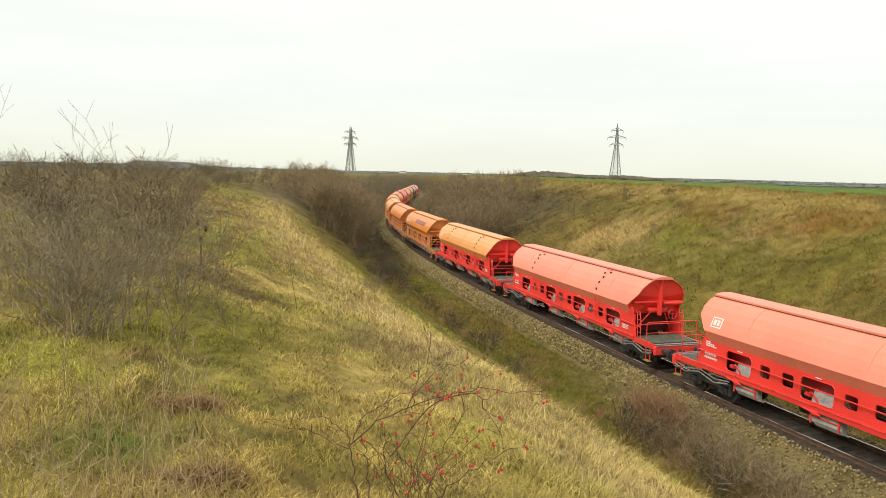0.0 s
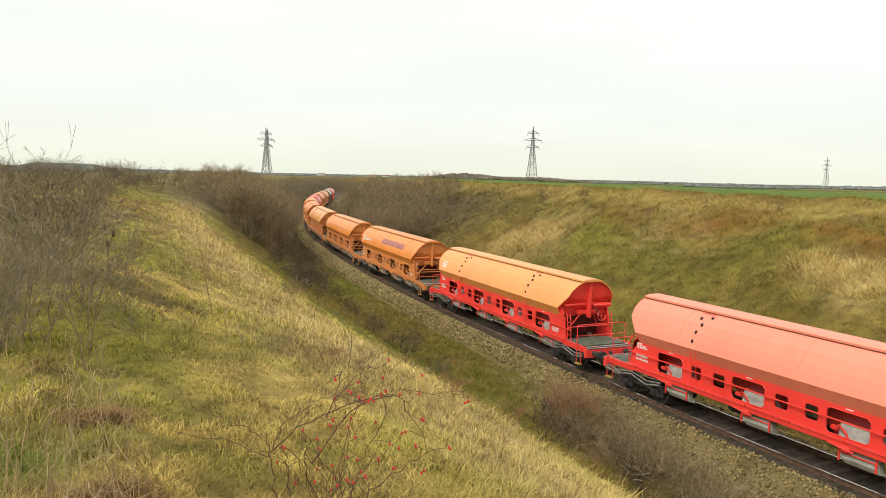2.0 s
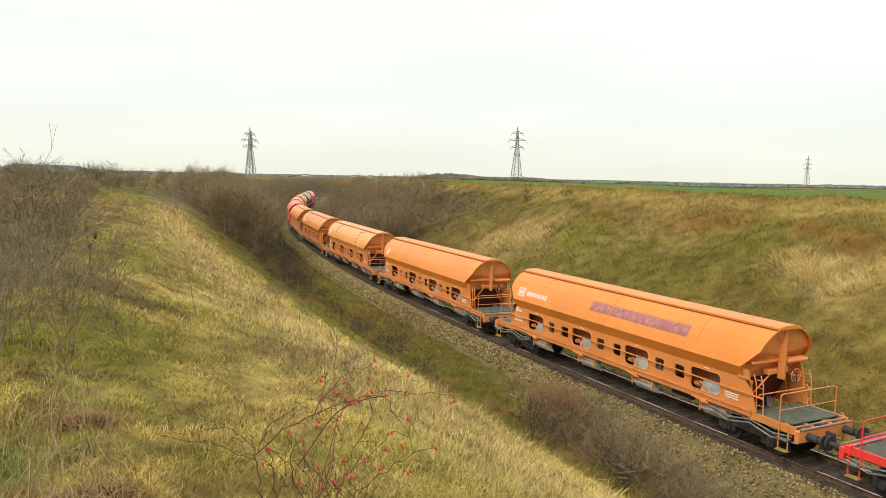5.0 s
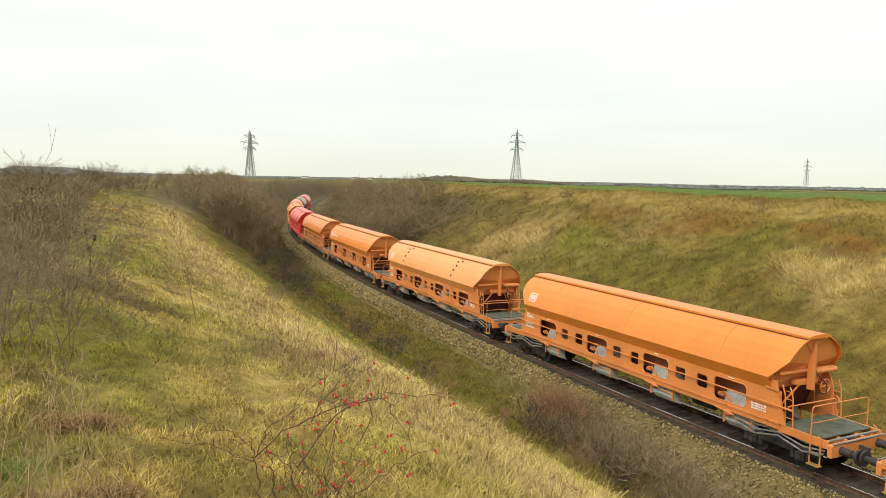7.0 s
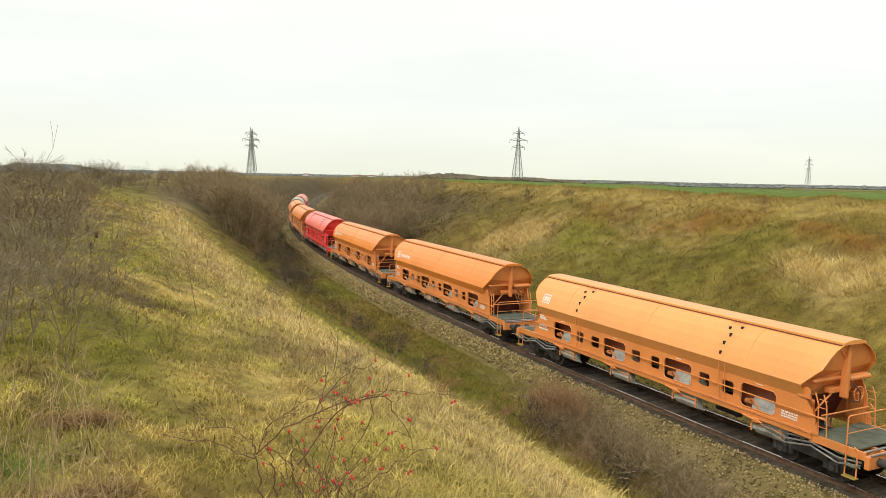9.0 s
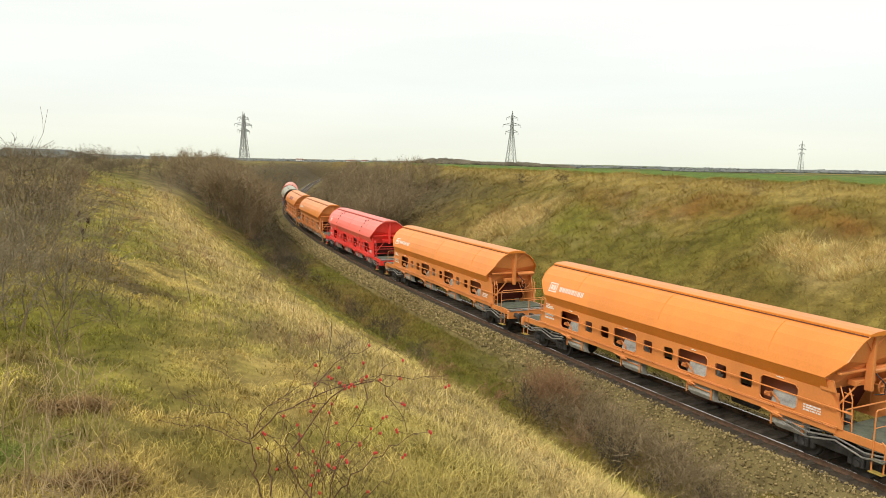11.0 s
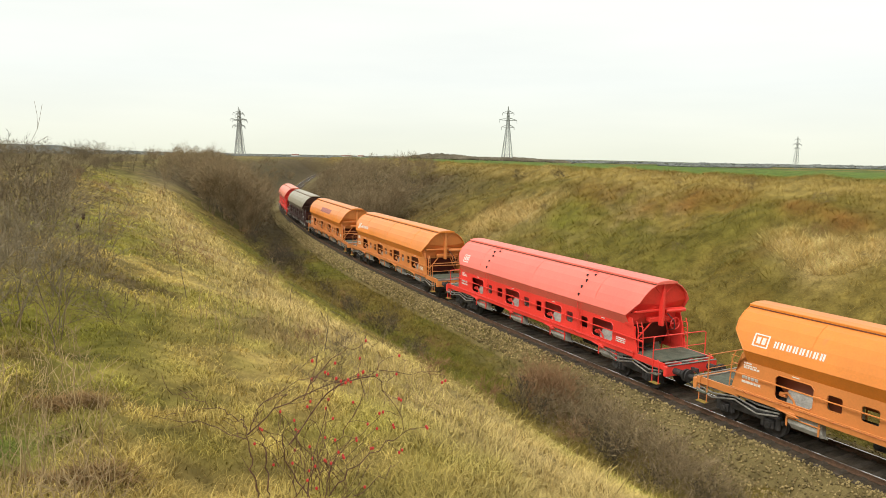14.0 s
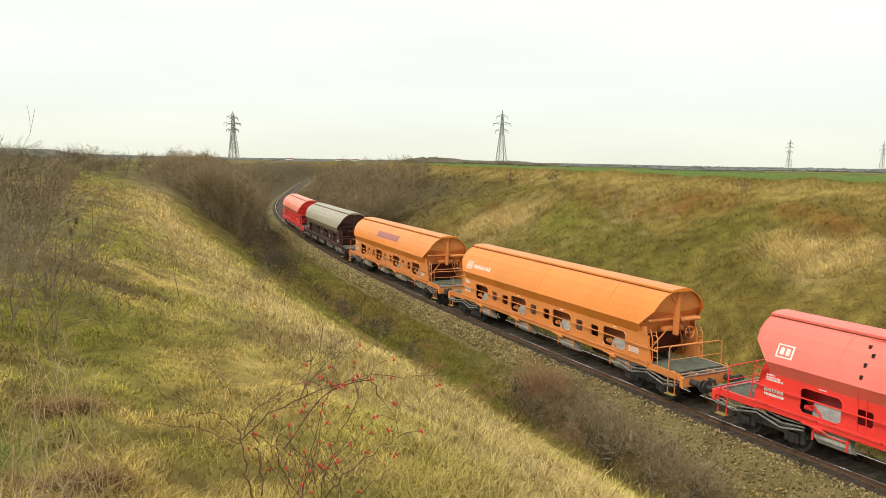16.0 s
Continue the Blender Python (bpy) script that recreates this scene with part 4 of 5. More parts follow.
def twig_mesh(name, pieces, mat, thick=1.0):
    """Three-sided tapering sticks joined into one mesh."""
    p = np.array([a[0] for a in pieces])
    q = np.array([a[1] for a in pieces])
    r1 = np.array([a[2] for a in pieces]) * thick
    r2 = np.array([a[3] for a in pieces]) * thick
    d = q - p
    d /= np.linalg.norm(d, axis=1)[:, None] + 1e-9
    h = np.where(np.abs(d[:, 2:3]) < 0.9, np.array([[0, 0, 1.0]]), np.array([[1.0, 0, 0]]))
    u = np.cross(d, h)
    u /= np.linalg.norm(u, axis=1)[:, None]
    w = np.cross(d, u)
    rings = []
    for c, r in ((p, r1), (q, r2)):
        for k in range(3):
            a = 2 * math.pi * k / 3
            rings.append(c + (u * math.cos(a) + w * math.sin(a)) * r[:, None])
    n = len(p)
    i = np.arange(n)
    t = []
    for k in range(3):
        j = (k + 1) % 3
        t += [np.stack([i + k * n, i + j * n, i + (3 + j) * n], 1), np.stack([i + k * n, i + (3 + j) * n, i + (3 + k) * n], 1)]
    return array_object(name, np.concatenate(rings), np.concatenate(t), mat)


def make_shrub(name, seed, height, stems, spread, depth, mat, label, category, radius=0.012, fork=2, wander=0.22, fine=0.004, base=0.14):
    """A many-stemmed bare shrub: stems, and its fine twigs as a part."""
    rng = random.Random(seed)
    out = []
    for _ in range(stems):
        a = rng.uniform(0, 2 * math.pi)
        lean = rng.uniform(0.05, spread)
        grow(rng, (base * math.cos(a) * rng.random() * height, base * math.sin(a) * rng.random() * height, -0.08), (lean * math.cos(a), lean * math.sin(a), 1), height * rng.uniform(0.45, 0.75), radius * rng.uniform(0.7, 1.2), depth, out, -0.02, fork, wander)
    # most twigs end at the height asked for
    k = height / float(np.percentile([a[1].z for a in out], 96))
    out = [(a * k, b * k, r, t, e) for a, b, r, t, e in out]
    ob = twig_mesh(name, [a for a in out if a[4] > 0 and a[4] >= depth - 1], mat)
    tw = spread_mesh("crown", [(a, b, max(r, fine) * 1.25, max(t, fine * 0.7) * 1.25, e) for a, b, r, t, e in out if e < depth - 1 or e == 0], mat)
    tw.parent = ob
    return tagged(ob, label, category)


BUSH = "dense leafless grey-brown hawthorn bush standing in dry grass"
near_bush = [make_shrub("thorn_bush", 40 + i, 1.75, 6, 0.8, 3, M_BARK_PALE, "leafless grey thorn bush with tangled twigs beside dry grass", "bush", 0.014, 2, 0.3, 0.0028) for i in range(3)]
protos = [make_shrub("bare_bush", 50 + i, 2.0, 6, 0.8, 3, M_BARK if i % 3 else M_BARK_DUN, BUSH, "bush", 0.016, 2, 0.3, 0.0062) for i in range(5)]
tall = [make_shrub("bare_sapling", 80 + i, 5.0, 4, 0.28, 3, M_BARK_TAN, "tall leafless brown sapling thicket on the cutting slope", "tree", 0.035, 3, 0.12, 0.011, 0.02) for i in range(4)]
low = [make_shrub("low_bramble", 110 + i, 1.1, 9, 1.0, 2, M_BARK_RED if i % 2 else M_BARK_DUN, "low tangled russet bramble bush on the bank", "bush", 0.007, 3, 0.3, 0.0045, 0.02) for i in range(4)]
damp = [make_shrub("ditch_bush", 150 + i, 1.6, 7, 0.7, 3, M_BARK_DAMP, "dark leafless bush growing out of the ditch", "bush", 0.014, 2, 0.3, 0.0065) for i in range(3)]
russet = [make_shrub("russet_bush", 130, 2.1, 26, 0.5, 2, M_BARK_RED, "upright russet-brown bush with dense fine twigs beside the track", "bush", 0.010, 3, 0.16, 0.0055)]
straggly = [make_shrub("straggly_bush", 170 + i, 1.25, 10, 0.9, 2, M_BARK_TAN, "straggly pale leafless bush at the foot of the ballast", "bush", 0.008, 3, 0.35, 0.0045) for i in range(2)]
placed = set()


def plant(kinds, x, y, size, rng, group, lift=0.0, squash=1.0):
    kind = kinds[rng.randrange(len(kinds))]
    m = pose(x, y, float(land([x], [y])[0]) + lift, rng.uniform(-5, 5), rng.uniform(-5, 5), rng.uniform(0, 360))
    k = size * rng.uniform(0.8, 1.2)
    ob = copy_thing(kind, m) if kind.name in placed else kind
    placed.add(kind.name)
    ob.matrix_basis = m @ Matrix.Diagonal((k, k, k * squash, 1))
    return tagged(ob, group=group)


def at_track(s, d):
    p, w = track(s)
    return p[0] + w[1] * d, p[1] - w[0] * d


def thickets():
    rng = random.Random(9)
    # thorn scrub on the plateau beside the camera: a hedge-like mass up to eye level
    for k in range(330):
        s = 14 + 95 * rng.random() ** 1.5
        d = -21.6 - 22 * rng.random() ** 1.8
        x, y = at_track(s, d)
        r = math.hypot(x, y)
        if r > 8.0 and x < -0.30 * y - 1.2 and x / y > -0.95:
            plant(near_bush if r < 13 else protos, x, y, rng.uniform(0.5, 0.85) if r < 13 else rng.uniform(0.52, 0.74) * (0.85 if r > 30 else 1.0), rng, "scrub on the plateau")
    for _ in range(22):
        r, u = rng.uniform(8.2, 14), rng.uniform(-0.75, -0.50)
        y = r / math.hypot(1, u)
        plant(near_bush, u * y, y, rng.uniform(0.5, 0.9), rng, "scrub on the plateau")
    # the dark hedge that closes the grassy path
    for _ in range(100):
        x, y = at_track(rng.uniform(92, 135), -rng.uniform(14, 52))
        if y < 112:
            plant(protos, x, y, rng.uniform(0.75, 1.15), rng, "scrub on the plateau")
    # saplings filling the slope towards the curve
    for _ in range(135):
        s = 84 + 100 * rng.random() ** 1.2
        x, y = at_track(s, -rng.uniform(4.8 if s > 96 else 7.5, 24 if s > 110 else 13))
        if x / y < -0.222:
            z = float(land([x], [y])[0])
            plant(tall, x, y, min(1.0, (rng.uniform(8.4, 9.8) - z) / 5.0), rng, "saplings on the near slope")
    plant(tall, -25.1, 68.0, 0.62, rng, "saplings on the near slope")
    for _ in range(95):
        s = 90 + 130 * rng.random() ** 1.4
        x, y = at_track(s, rng.uniform(4.6, 8 + min(18, (s - 88) * 0.5)))
        z = float(land([x], [y])[0])
        plant(tall, x, y, min(0.9, (rng.uniform(6.8, 9.6) - z) / 5.0), rng, "saplings on the far slope")
    # brush round the far end of the line
    for _ in range(110):
        s = rng.uniform(150, 300)
        d = rng.choice((-1, 1)) * rng.uniform(5, 16)
        x, y = at_track(s, d)
        if rng.random() < 0.5:
            plant(protos, x, y, rng.uniform(0.9, 1.6), rng, "brush by the far curve")
        else:
            plant(tall, x, y, rng.uniform(0.4, 0.75), rng, "brush by the far curve")
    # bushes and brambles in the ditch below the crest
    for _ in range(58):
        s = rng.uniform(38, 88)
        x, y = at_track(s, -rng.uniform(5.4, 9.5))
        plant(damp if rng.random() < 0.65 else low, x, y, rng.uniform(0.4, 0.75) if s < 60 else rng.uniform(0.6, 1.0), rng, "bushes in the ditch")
    for x, y, k in ((4.5, 26.6, 1.1), (5.2, 26.4, 0.95), (4.0, 27.2, 0.8)):
        plant(russet, x, y, k, rng, "brambles by the track")
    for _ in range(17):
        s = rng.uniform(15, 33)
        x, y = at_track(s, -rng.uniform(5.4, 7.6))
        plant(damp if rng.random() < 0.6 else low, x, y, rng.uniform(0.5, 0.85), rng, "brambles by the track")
    for _ in range(26):
        x, y = at_track(rng.uniform(17, 36), -rng.uniform(3.9, 6.4))
        plant(straggly, x, y, rng.uniform(0.45, 0.95), rng, "brambles by the track")
    for _ in range(18):
        x, y = at_track(rng.uniform(24, 34), -rng.uniform(4.3, 6.4))
        plant(straggly, x, y, rng.uniform(0.9, 1.45), rng, "brambles by the track")
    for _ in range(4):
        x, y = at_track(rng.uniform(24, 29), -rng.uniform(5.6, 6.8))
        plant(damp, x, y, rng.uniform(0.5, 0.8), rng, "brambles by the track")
    for s, d, k in ((33.5, -3.4, 1.15), (32.0, -3.7, 1.0), (29.5, -4.6, 0.9), (27.5, -4.3, 0.7), (36.0, -3.6, 0.6), (24.5, -4.8, 0.8)):
        x, y = at_track(s, d)
        plant(straggly, x, y, k, rng, "brambles by the track")
    # scattered small bushes along the dry crest and far bank
    for _ in range(34):
        x, y = at_track(rng.uniform(14, 75), -rng.uniform(14.5, 22))
        if math.hypot(x, y) > 9:
            plant(low, x, y, rng.uniform(0.35, 0.7), rng, "bushes on the crest")
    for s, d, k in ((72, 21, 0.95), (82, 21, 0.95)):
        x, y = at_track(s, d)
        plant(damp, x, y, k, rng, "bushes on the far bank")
    for s, d, k in ((60, 20, 0.7), (46, 14, 0.6), (52, 11, 0.6), (66, 16, 0.7), (38, 17, 0.6), (40, 20, 0.6), (48, 22.5, 0.8), (56, 23, 0.7)):
        x, y = at_track(s, d)
        plant(low, x, y, k, rng, "bushes on the far bank")


thickets()


def lone_sapling(x, y, height, seed, lean=0.0, thick=0.011, bark=None):
    rng = random.Random(seed)
    out = []
    grow(rng, (0, 0, -0.05), (lean, 0.05, 1), height * 0.75, thick, 2, out, -0.03, 2, 0.10, 0.42)
    stem = twig_mesh("young_tree", [a for a in out if a[4] == 2], bark or M_BARK)
    tw = twig_mesh("crown", [(a, b, max(r, 0.0024), max(s, 0.002), e) for a, b, r, s, e in out if a is not None and e < 2], bark or M_BARK)
    tw.parent = stem
    stem.matrix_basis = pose(x, y, float(land([x], [y])[0]))
    return tagged(stem, "slender leafless young tree rising from the grass", "tree", "young trees on the plateau")


for i, (x, y, h) in enumerate(((-3.89, 7.35, 1.3), (-4.3, 8.2, 1.1), (-5.3, 8.6, 2.3), (-6.0, 9.4, 2.6), (-4.9, 10.4, 1.4), (-7.2, 10.2, 2.5), (-4.4, 12.8, 1.5), (-1.6, 10.5, 0.9), (-0.9, 13.0, 1.0), (-7.9, 9.8, 2.7), (-6.6, 14.0, 1.8), (-3.2, 16.0, 1.3))):
    lone_sapling(x, y, h, 300 + i, (-0.15, 0.2, 0.05)[i % 3], 0.013 if i == 0 else 0.010, M_BARK_DUN)


# ---- dry weeds ----
def weeds():
    rng = np.random.default_rng(12)
    pr = random.Random(12)
    stock = []
    for k in range(7):
        out = []
        grow(pr, (0, 0, 0), (pr.uniform(-0.2, 0.2), pr.uniform(-0.2, 0.2), 1), 0.62, 0.0034, 1, out, -0.03, 2, 0.22, 0.42)
        stock.append(out)
    x, y, r = polar(4200, 3.2, 45, -44, 22, rng)
    d, s = beside(x, y)
    thick = field(x, y, 3.0, 61)
    ok = (d < -12) & ((thick > 0.62) | (d < -21.3))
    x, y, r, d = x[ok], y[ok], r[ok], d[ok]
    z = land(x, y)
    pieces = []
    for i in range(len(x)):
        k = pr.uniform(0.6, 1.25) * (0.72 if d[i] < -21.3 else 0.5)
        a = pr.uniform(0, 6.28)
        c, q = math.cos(a) * k, math.sin(a) * k
        w = 0.7 + r[i] * 0.06
        o = Vector((x[i], y[i], z[i]))
        for p0, p1, r1, r2, e in stock[i % 7]:
            pieces.append((o + Vector((p0.x * c - p0.y * q, p0.x * q + p0.y * c, p0.z * k)), o + Vector((p1.x * c - p1.y * q, p1.x * q + p1.y * c, p1.z * k)), max(r1, 0.0018) * w, max(r2, 0.0015) * w, 0))
    return tagged(spread_mesh("dry_weeds", pieces, material("dry_stalk", (0.34, 0.25, 0.13), 0.9, spec=0.1, vary=0.4, scale=1.0, fine=8.0, bump=0.0)), "standing dead brown weed stalks among the grass", "weeds", kind="stuff")


weeds()


def teasel(x, y, h, heads):
    stalk = []
    tops = []
    for i in range(heads):
        o = Vector(((i - (heads - 1) / 2) * 0.16, 0.03 * i, h * (1 - 0.13 * (i % 2))))
        fork = Vector((0, 0, h * 0.55))
        stalk += [(fork, o, 0.007, 0.005, 0)]
        tops.append(o)
    stalk.append((Vector((0, 0, -0.05)), Vector((0, 0, h * 0.55)), 0.010, 0.007, 0))
    ob = twig_mesh("teasel", stalk, M_SEED)
    for o in tops:
        bm = bmesh.new()
        bmesh.ops.create_icosphere(bm, subdivisions=2, radius=0.032, matrix=Matrix.Translation(o) @ Matrix.Diagonal((1, 1, 1.7, 1)))
        for v in bm.verts:
            v.co += (v.co - o) * random.uniform(-0.15, 0.25)
        part("seed_head", bm, M_SEED, ob, "spiky dark brown seed head")
    ob.matrix_basis = pose(x, y, float(land([x], [y])[0]))
    return tagged(ob, "dead teasel with dark spiky seed heads", "teasel", "teasels on the plateau")


for x, y, h, k in ((-6.86, 13.97, 0.95, 2), (-6.75, 13.7, 0.7, 1)):
    teasel(x, y, h, k)


# ---- the wild rose in front ----
def tube(name, pts, radii, mat, parent, sides=5):
    """One connected tapering stem through points."""
    verts, faces = [], []
    for i, p in enumerate(pts):
        d = (pts[min(i + 1, len(pts) - 1)] - pts[max(i - 1, 0)]).normalized()
        u = d.cross(Vector((0.3, 1, 0.1))).normalized()
        v = d.cross(u)
        for k in range(sides):
            a = 2 * math.pi * k / sides
            verts.append(p + (u * math.cos(a) + v * math.sin(a)) * radii[i])
    for i in range(len(pts) - 1):
        for k in range(sides):
            j = (k + 1) % sides
            faces.append((i * sides + k, i * sides + j, (i + 1) * sides + j, (i + 1) * sides + k))
    ob = mesh_object(name, verts, faces, mat, True)
    ob.parent = parent
    return ob


# arching canes: foot, bow and tip (across, up), and radius
CANES = [
    ((0.00, -0.1), (-0.06, 0.35), (-0.09, 0.60), 0.0080), ((0.06, -0.1), (0.06, 0.40), (-0.03, 0.62), 0.0070),
    ((-0.08, 0.56), (-0.20, 0.72), (-0.55, 0.84), 0.0042), ((-0.08, 0.48), (-0.26, 0.60), (-0.72, 0.70), 0.0040),
    ((-0.08, 0.50), (0.42, 0.98), (1.25, 0.83), 0.0050), ((0.20, 0.42), (0.80, 1.32), (1.02, 0.46), 0.0055),
    ((-0.06, 0.56), (0.02, 0.90), (0.38, 1.00), 0.0038), ((0.30, 0.74), (0.48, 1.12), (0.92, 1.04), 0.0045),
    ((0.44, -0.1), (0.62, 0.26), (1.14, 0.45), 0.0060), ((0.42, -0.1), (0.12, 0.20), (0.16, 0.56), 0.0060),
    ((0.46, -0.1), (0.50, 0.36), (0.80, 0.66), 0.0050), ((0.30, -0.1), (0.36, 0.40), (0.55, 0.92), 0.0045),
    ((0.34, 0.80), (0.40, 1.10), (0.36, 1.30), 0.0034), ((0.50, -0.1), (0.86, 0.10), (1.02, 0.16), 0.0045),
]


def rose_bush(x, y):
    rng = random.Random(78)
    ob = new("wild_rose")
    twigs, hips = [], []
    for k, (foot, bow, tip, radius) in enumerate(CANES):
        deep, far = rng.uniform(-0.12, 0.12), rng.uniform(-0.35, 0.35)
        pts, n = [], 16
        for i in range(n + 1):
            f = i / n
            px = foot[0] * (1 - f) ** 2 + 2 * bow[0] * f * (1 - f) + tip[0] * f * f
            pz = foot[1] * (1 - f) ** 2 + 2 * bow[1] * f * (1 - f) + tip[1] * f * f
            w = 0.011 if 0 < i < n else 0.0
            pts.append(Vector((px + rng.gauss(0, w), (deep + far * f) * (0.3 if k < 4 else 1) + rng.gauss(0, w), pz + rng.gauss(0, w))))
        tube("stem", pts, [radius * (1 - 0.68 * i / n) for i in range(n + 1)], M_ROSE, ob)
        for i in range(2, n + 1):
            d = (pts[i] - pts[i - 1]).normalized()
            twigs.append((pts[i], pts[i] + Vector((rng.uniform(-0.012, 0.012), rng.uniform(-0.012, 0.012), 0.008)), 0.0022, 0.0003, 0))
            if pts[i].z < 0.2 or rng.random() < 0.45:
                continue
            e, f = pts[i].copy(), (d * 0.7 + Vector((rng.gauss(0.1, 0.6), rng.gauss(0, 0.5), rng.gauss(0.15, 0.6)))).normalized()
            for j in range(rng.randint(2, 6)):
                g = e + f * rng.uniform(0.02, 0.05)
                twigs.append((e.copy(), g.copy(), 0.0023, 0.0017, 0))
                f = (f + Vector((rng.gauss(0, 0.4), rng.gauss(0, 0.4), rng.gauss(0, 0.2)))).normalized()
                e = g
            if pts[i].x > 0.15 and rng.random() < 0.5:
                hips.append(e.copy())
                if rng.random() < 0.4:
                    hips.append(e + Vector((rng.uniform(-0.025, 0.025), 0.01, rng.uniform(-0.02, 0.02))))
    # fine russet shoots inside the bush
    for _ in range(46):
        e = Vector((rng.uniform(0.12, 0.62), rng.uniform(-0.2, 0.2), rng.uniform(-0.1, 0.25)))
        f = Vector((rng.gauss(0.1, 0.35), rng.gauss(0, 0.3), 1)).normalized()
        for j in range(rng.randint(5, 10)):
            g = e + f * 0.055
            twigs.append((e.copy(), g.copy(), 0.0024, 0.0019, 0))
            f = (f + Vector((rng.gauss(0, 0.25), rng.gauss(0, 0.25), 0))).normalized()
            e = g
        if rng.random() < 0.3:
            hips.append(e.copy())
    tagged(twig_mesh("crown", twigs, M_ROSE), kind="stuff").parent = ob
    bm = bmesh.new()
    bmesh.ops.create_icosphere(bm, subdivisions=1, radius=0.0105)
    for v in bm.verts:
        v.co.z *= 1.35
    first = part("rose_hip", bm, M_HIP, ob, "small red rose hip", smooth=True)
    for i, h in enumerate(hips[:80]):
        o = first if i == 0 else new("rose_hip", first.data)
        o.parent = ob
        o.location = h - Vector((0, 0, 0.010))
    ob.matrix_basis = pose(x, y, float(land([x], [y])[0]), 0, 0, 13)
    return tagged(ob, "leafless wild rose with arching thorny stems and red hips", "rose bush")


rose_bush(-1.17, 4.78)

# ---- the distance ----
def pylon(x, y, height, turn, base_z=None):
    """A lattice tower: four tapering legs, bracing, three pairs of arms and a peak."""
    z0 = float(land([x], [y])[0]) - 0.3 if base_z is None else base_z
    tower = new("electricity_pylon")
    tower.matrix_basis = pose(x, y, z0, 0, 0, turn)

    def half(z):
        u = z / height
        return 2.5 * (1 - u / 0.62) + 0.75 * (u / 0.62) if u < 0.62 else 0.75 - 0.45 * (u - 0.62) / 0.3

    def beam(bm, p, q, r):
        rod(bm, p, q, r, 4)

    levels = [0, 0.14, 0.27, 0.38, 0.48, 0.56, 0.63, 0.70, 0.77, 0.84, 0.91]
    for sx in (-1, 1):
        for sy in (-1, 1):
            rise = [Vector((sx * half(u * height), sy * half(u * height), u * height)) for u in (0, 0.3, 0.62, 0.77, 0.91)] + [Vector((0, 0, height))]
            tube("leg", rise, [0.17, 0.16, 0.15, 0.14, 0.13, 0.10], M_LATTICE, tower, 4)
    bm = bmesh.new()
    for a, b in zip(levels, levels[1:]):
        za, zb = a * height, b * height
        ha, hb = half(za), half(zb)
        for k in range(4):
            c, s = ((1, 0), (0, 1), (-1, 0), (0, -1))[k]
            l = lambda h, u, z: (c * h - s * u * h, s * h + c * u * h, z)
            beam(bm, l(ha, -1, za), l(hb, 1, zb), 0.075)
            beam(bm, l(ha, 1, za), l(hb, -1, zb), 0.075)
            beam(bm, l(hb, -1, zb), l(hb, 1, zb), 0.075)
    part("bracing", bm, M_LATTICE, tower)
    for u, reach in ((0.62, 3.6), (0.745, 5.0), (0.87, 3.2)):
        for side in (-1, 1):
            bm = bmesh.new()
            z, h = u * height, half(u * height)
            for sy in (-1, 1):
                beam(bm, (side * h, sy * h, z), (side * reach, 0, z + 0.2), 0.12)
                beam(bm, (side * h, sy * h, z + 1.3), (side * reach, 0, z + 0.2), 0.10)
            arm = part("arm", bm, M_LATTICE, tower)
            bm = bmesh.new()
            for i in range(4):
                rod(bm, (side * reach, 0, z - 0.1 - 0.3 * i), (side * reach, 0, z - 0.32 - 0.3 * i), 0.16, 8)
            part("insulator", bm, M_LATTICE, arm, "dark string of insulator discs")
    return tagged(tower, "grey steel lattice electricity pylon on the plain", "pylon", "pylons across the fields")


def bearing(px, dist):
    """A place at that distance ahead, px to the right of the axis at unit distance."""
    return px * dist, dist


for px, dist, h, turn in ((-0.2675, 445, 30, 25), (-0.2655, 470, 30.5, 40), (0.102, 385, 29.6, 15), (0.5053, 700, 30, 15), (0.638, 715, 30, 15)):
    x, y = bearing(px, dist)
    pylon(x, y, h + 7.4 - float(land([x], [y])[0]), turn)


def clumps(name, rows, label, seed, mat=None):
    """Rounded, ragged tree masses: many small angular lumps."""
    rng = np.random.default_rng(seed)
    octa = np.array([(1, 0, 0), (-1, 0, 0), (0, 1, 0), (0, -1, 0), (0, 0, 1), (0, 0, -1)], float)
    face = np.array([(0, 2, 4), (2, 1, 4), (1, 3, 4), (3, 0, 4), (2, 0, 5), (1, 2, 5), (3, 1, 5), (0, 3, 5)])
    vs, ts, k = [], [], 0
    for x0, y0, x1, y1, n, size, depth in rows:
        t = rng.uniform(0, 1, n)
        x = x0 + (x1 - x0) * t + rng.normal(0, depth, n)
        y = y0 + (y1 - y0) * t + rng.normal(0, depth, n)
        z = land(x, y)
        r = size * rng.uniform(0.5, 1.2, n) * (0.6 + 0.8 * field(x, y, size * 9, seed))
        for a, b, c, q in zip(x, y, z, r):
            v = octa * q * rng.uniform(0.7, 1.3, (6, 3)) * np.array([2.2, 2.2, 0.75]) + np.array([a, b, c + q * 0.3])
            vs.append(v)
            ts.append(face + k)
            k += 6
    return tagged(array_object(name, np.concatenate(vs), np.concatenate(ts), mat or M_FAR_HAZED), label, "woods", kind="stuff")


clumps("far_woods", [
    (-1700, 1500, 1700, 1900, 5200, 2.6, 45), (-2600, 2600, 2800, 2700, 6000, 4.6, 90), (-300, 820, 140, 900, 500, 2.2, 14),
    (300, 900, 420, 910, 90, 3, 8), (-900, 900, -250, 760, 500, 2.6, 25), (560, 1300, 1200, 1400, 300, 3.5, 20)],
    "leafless tree belts along the horizon, greyed for haze", 5)


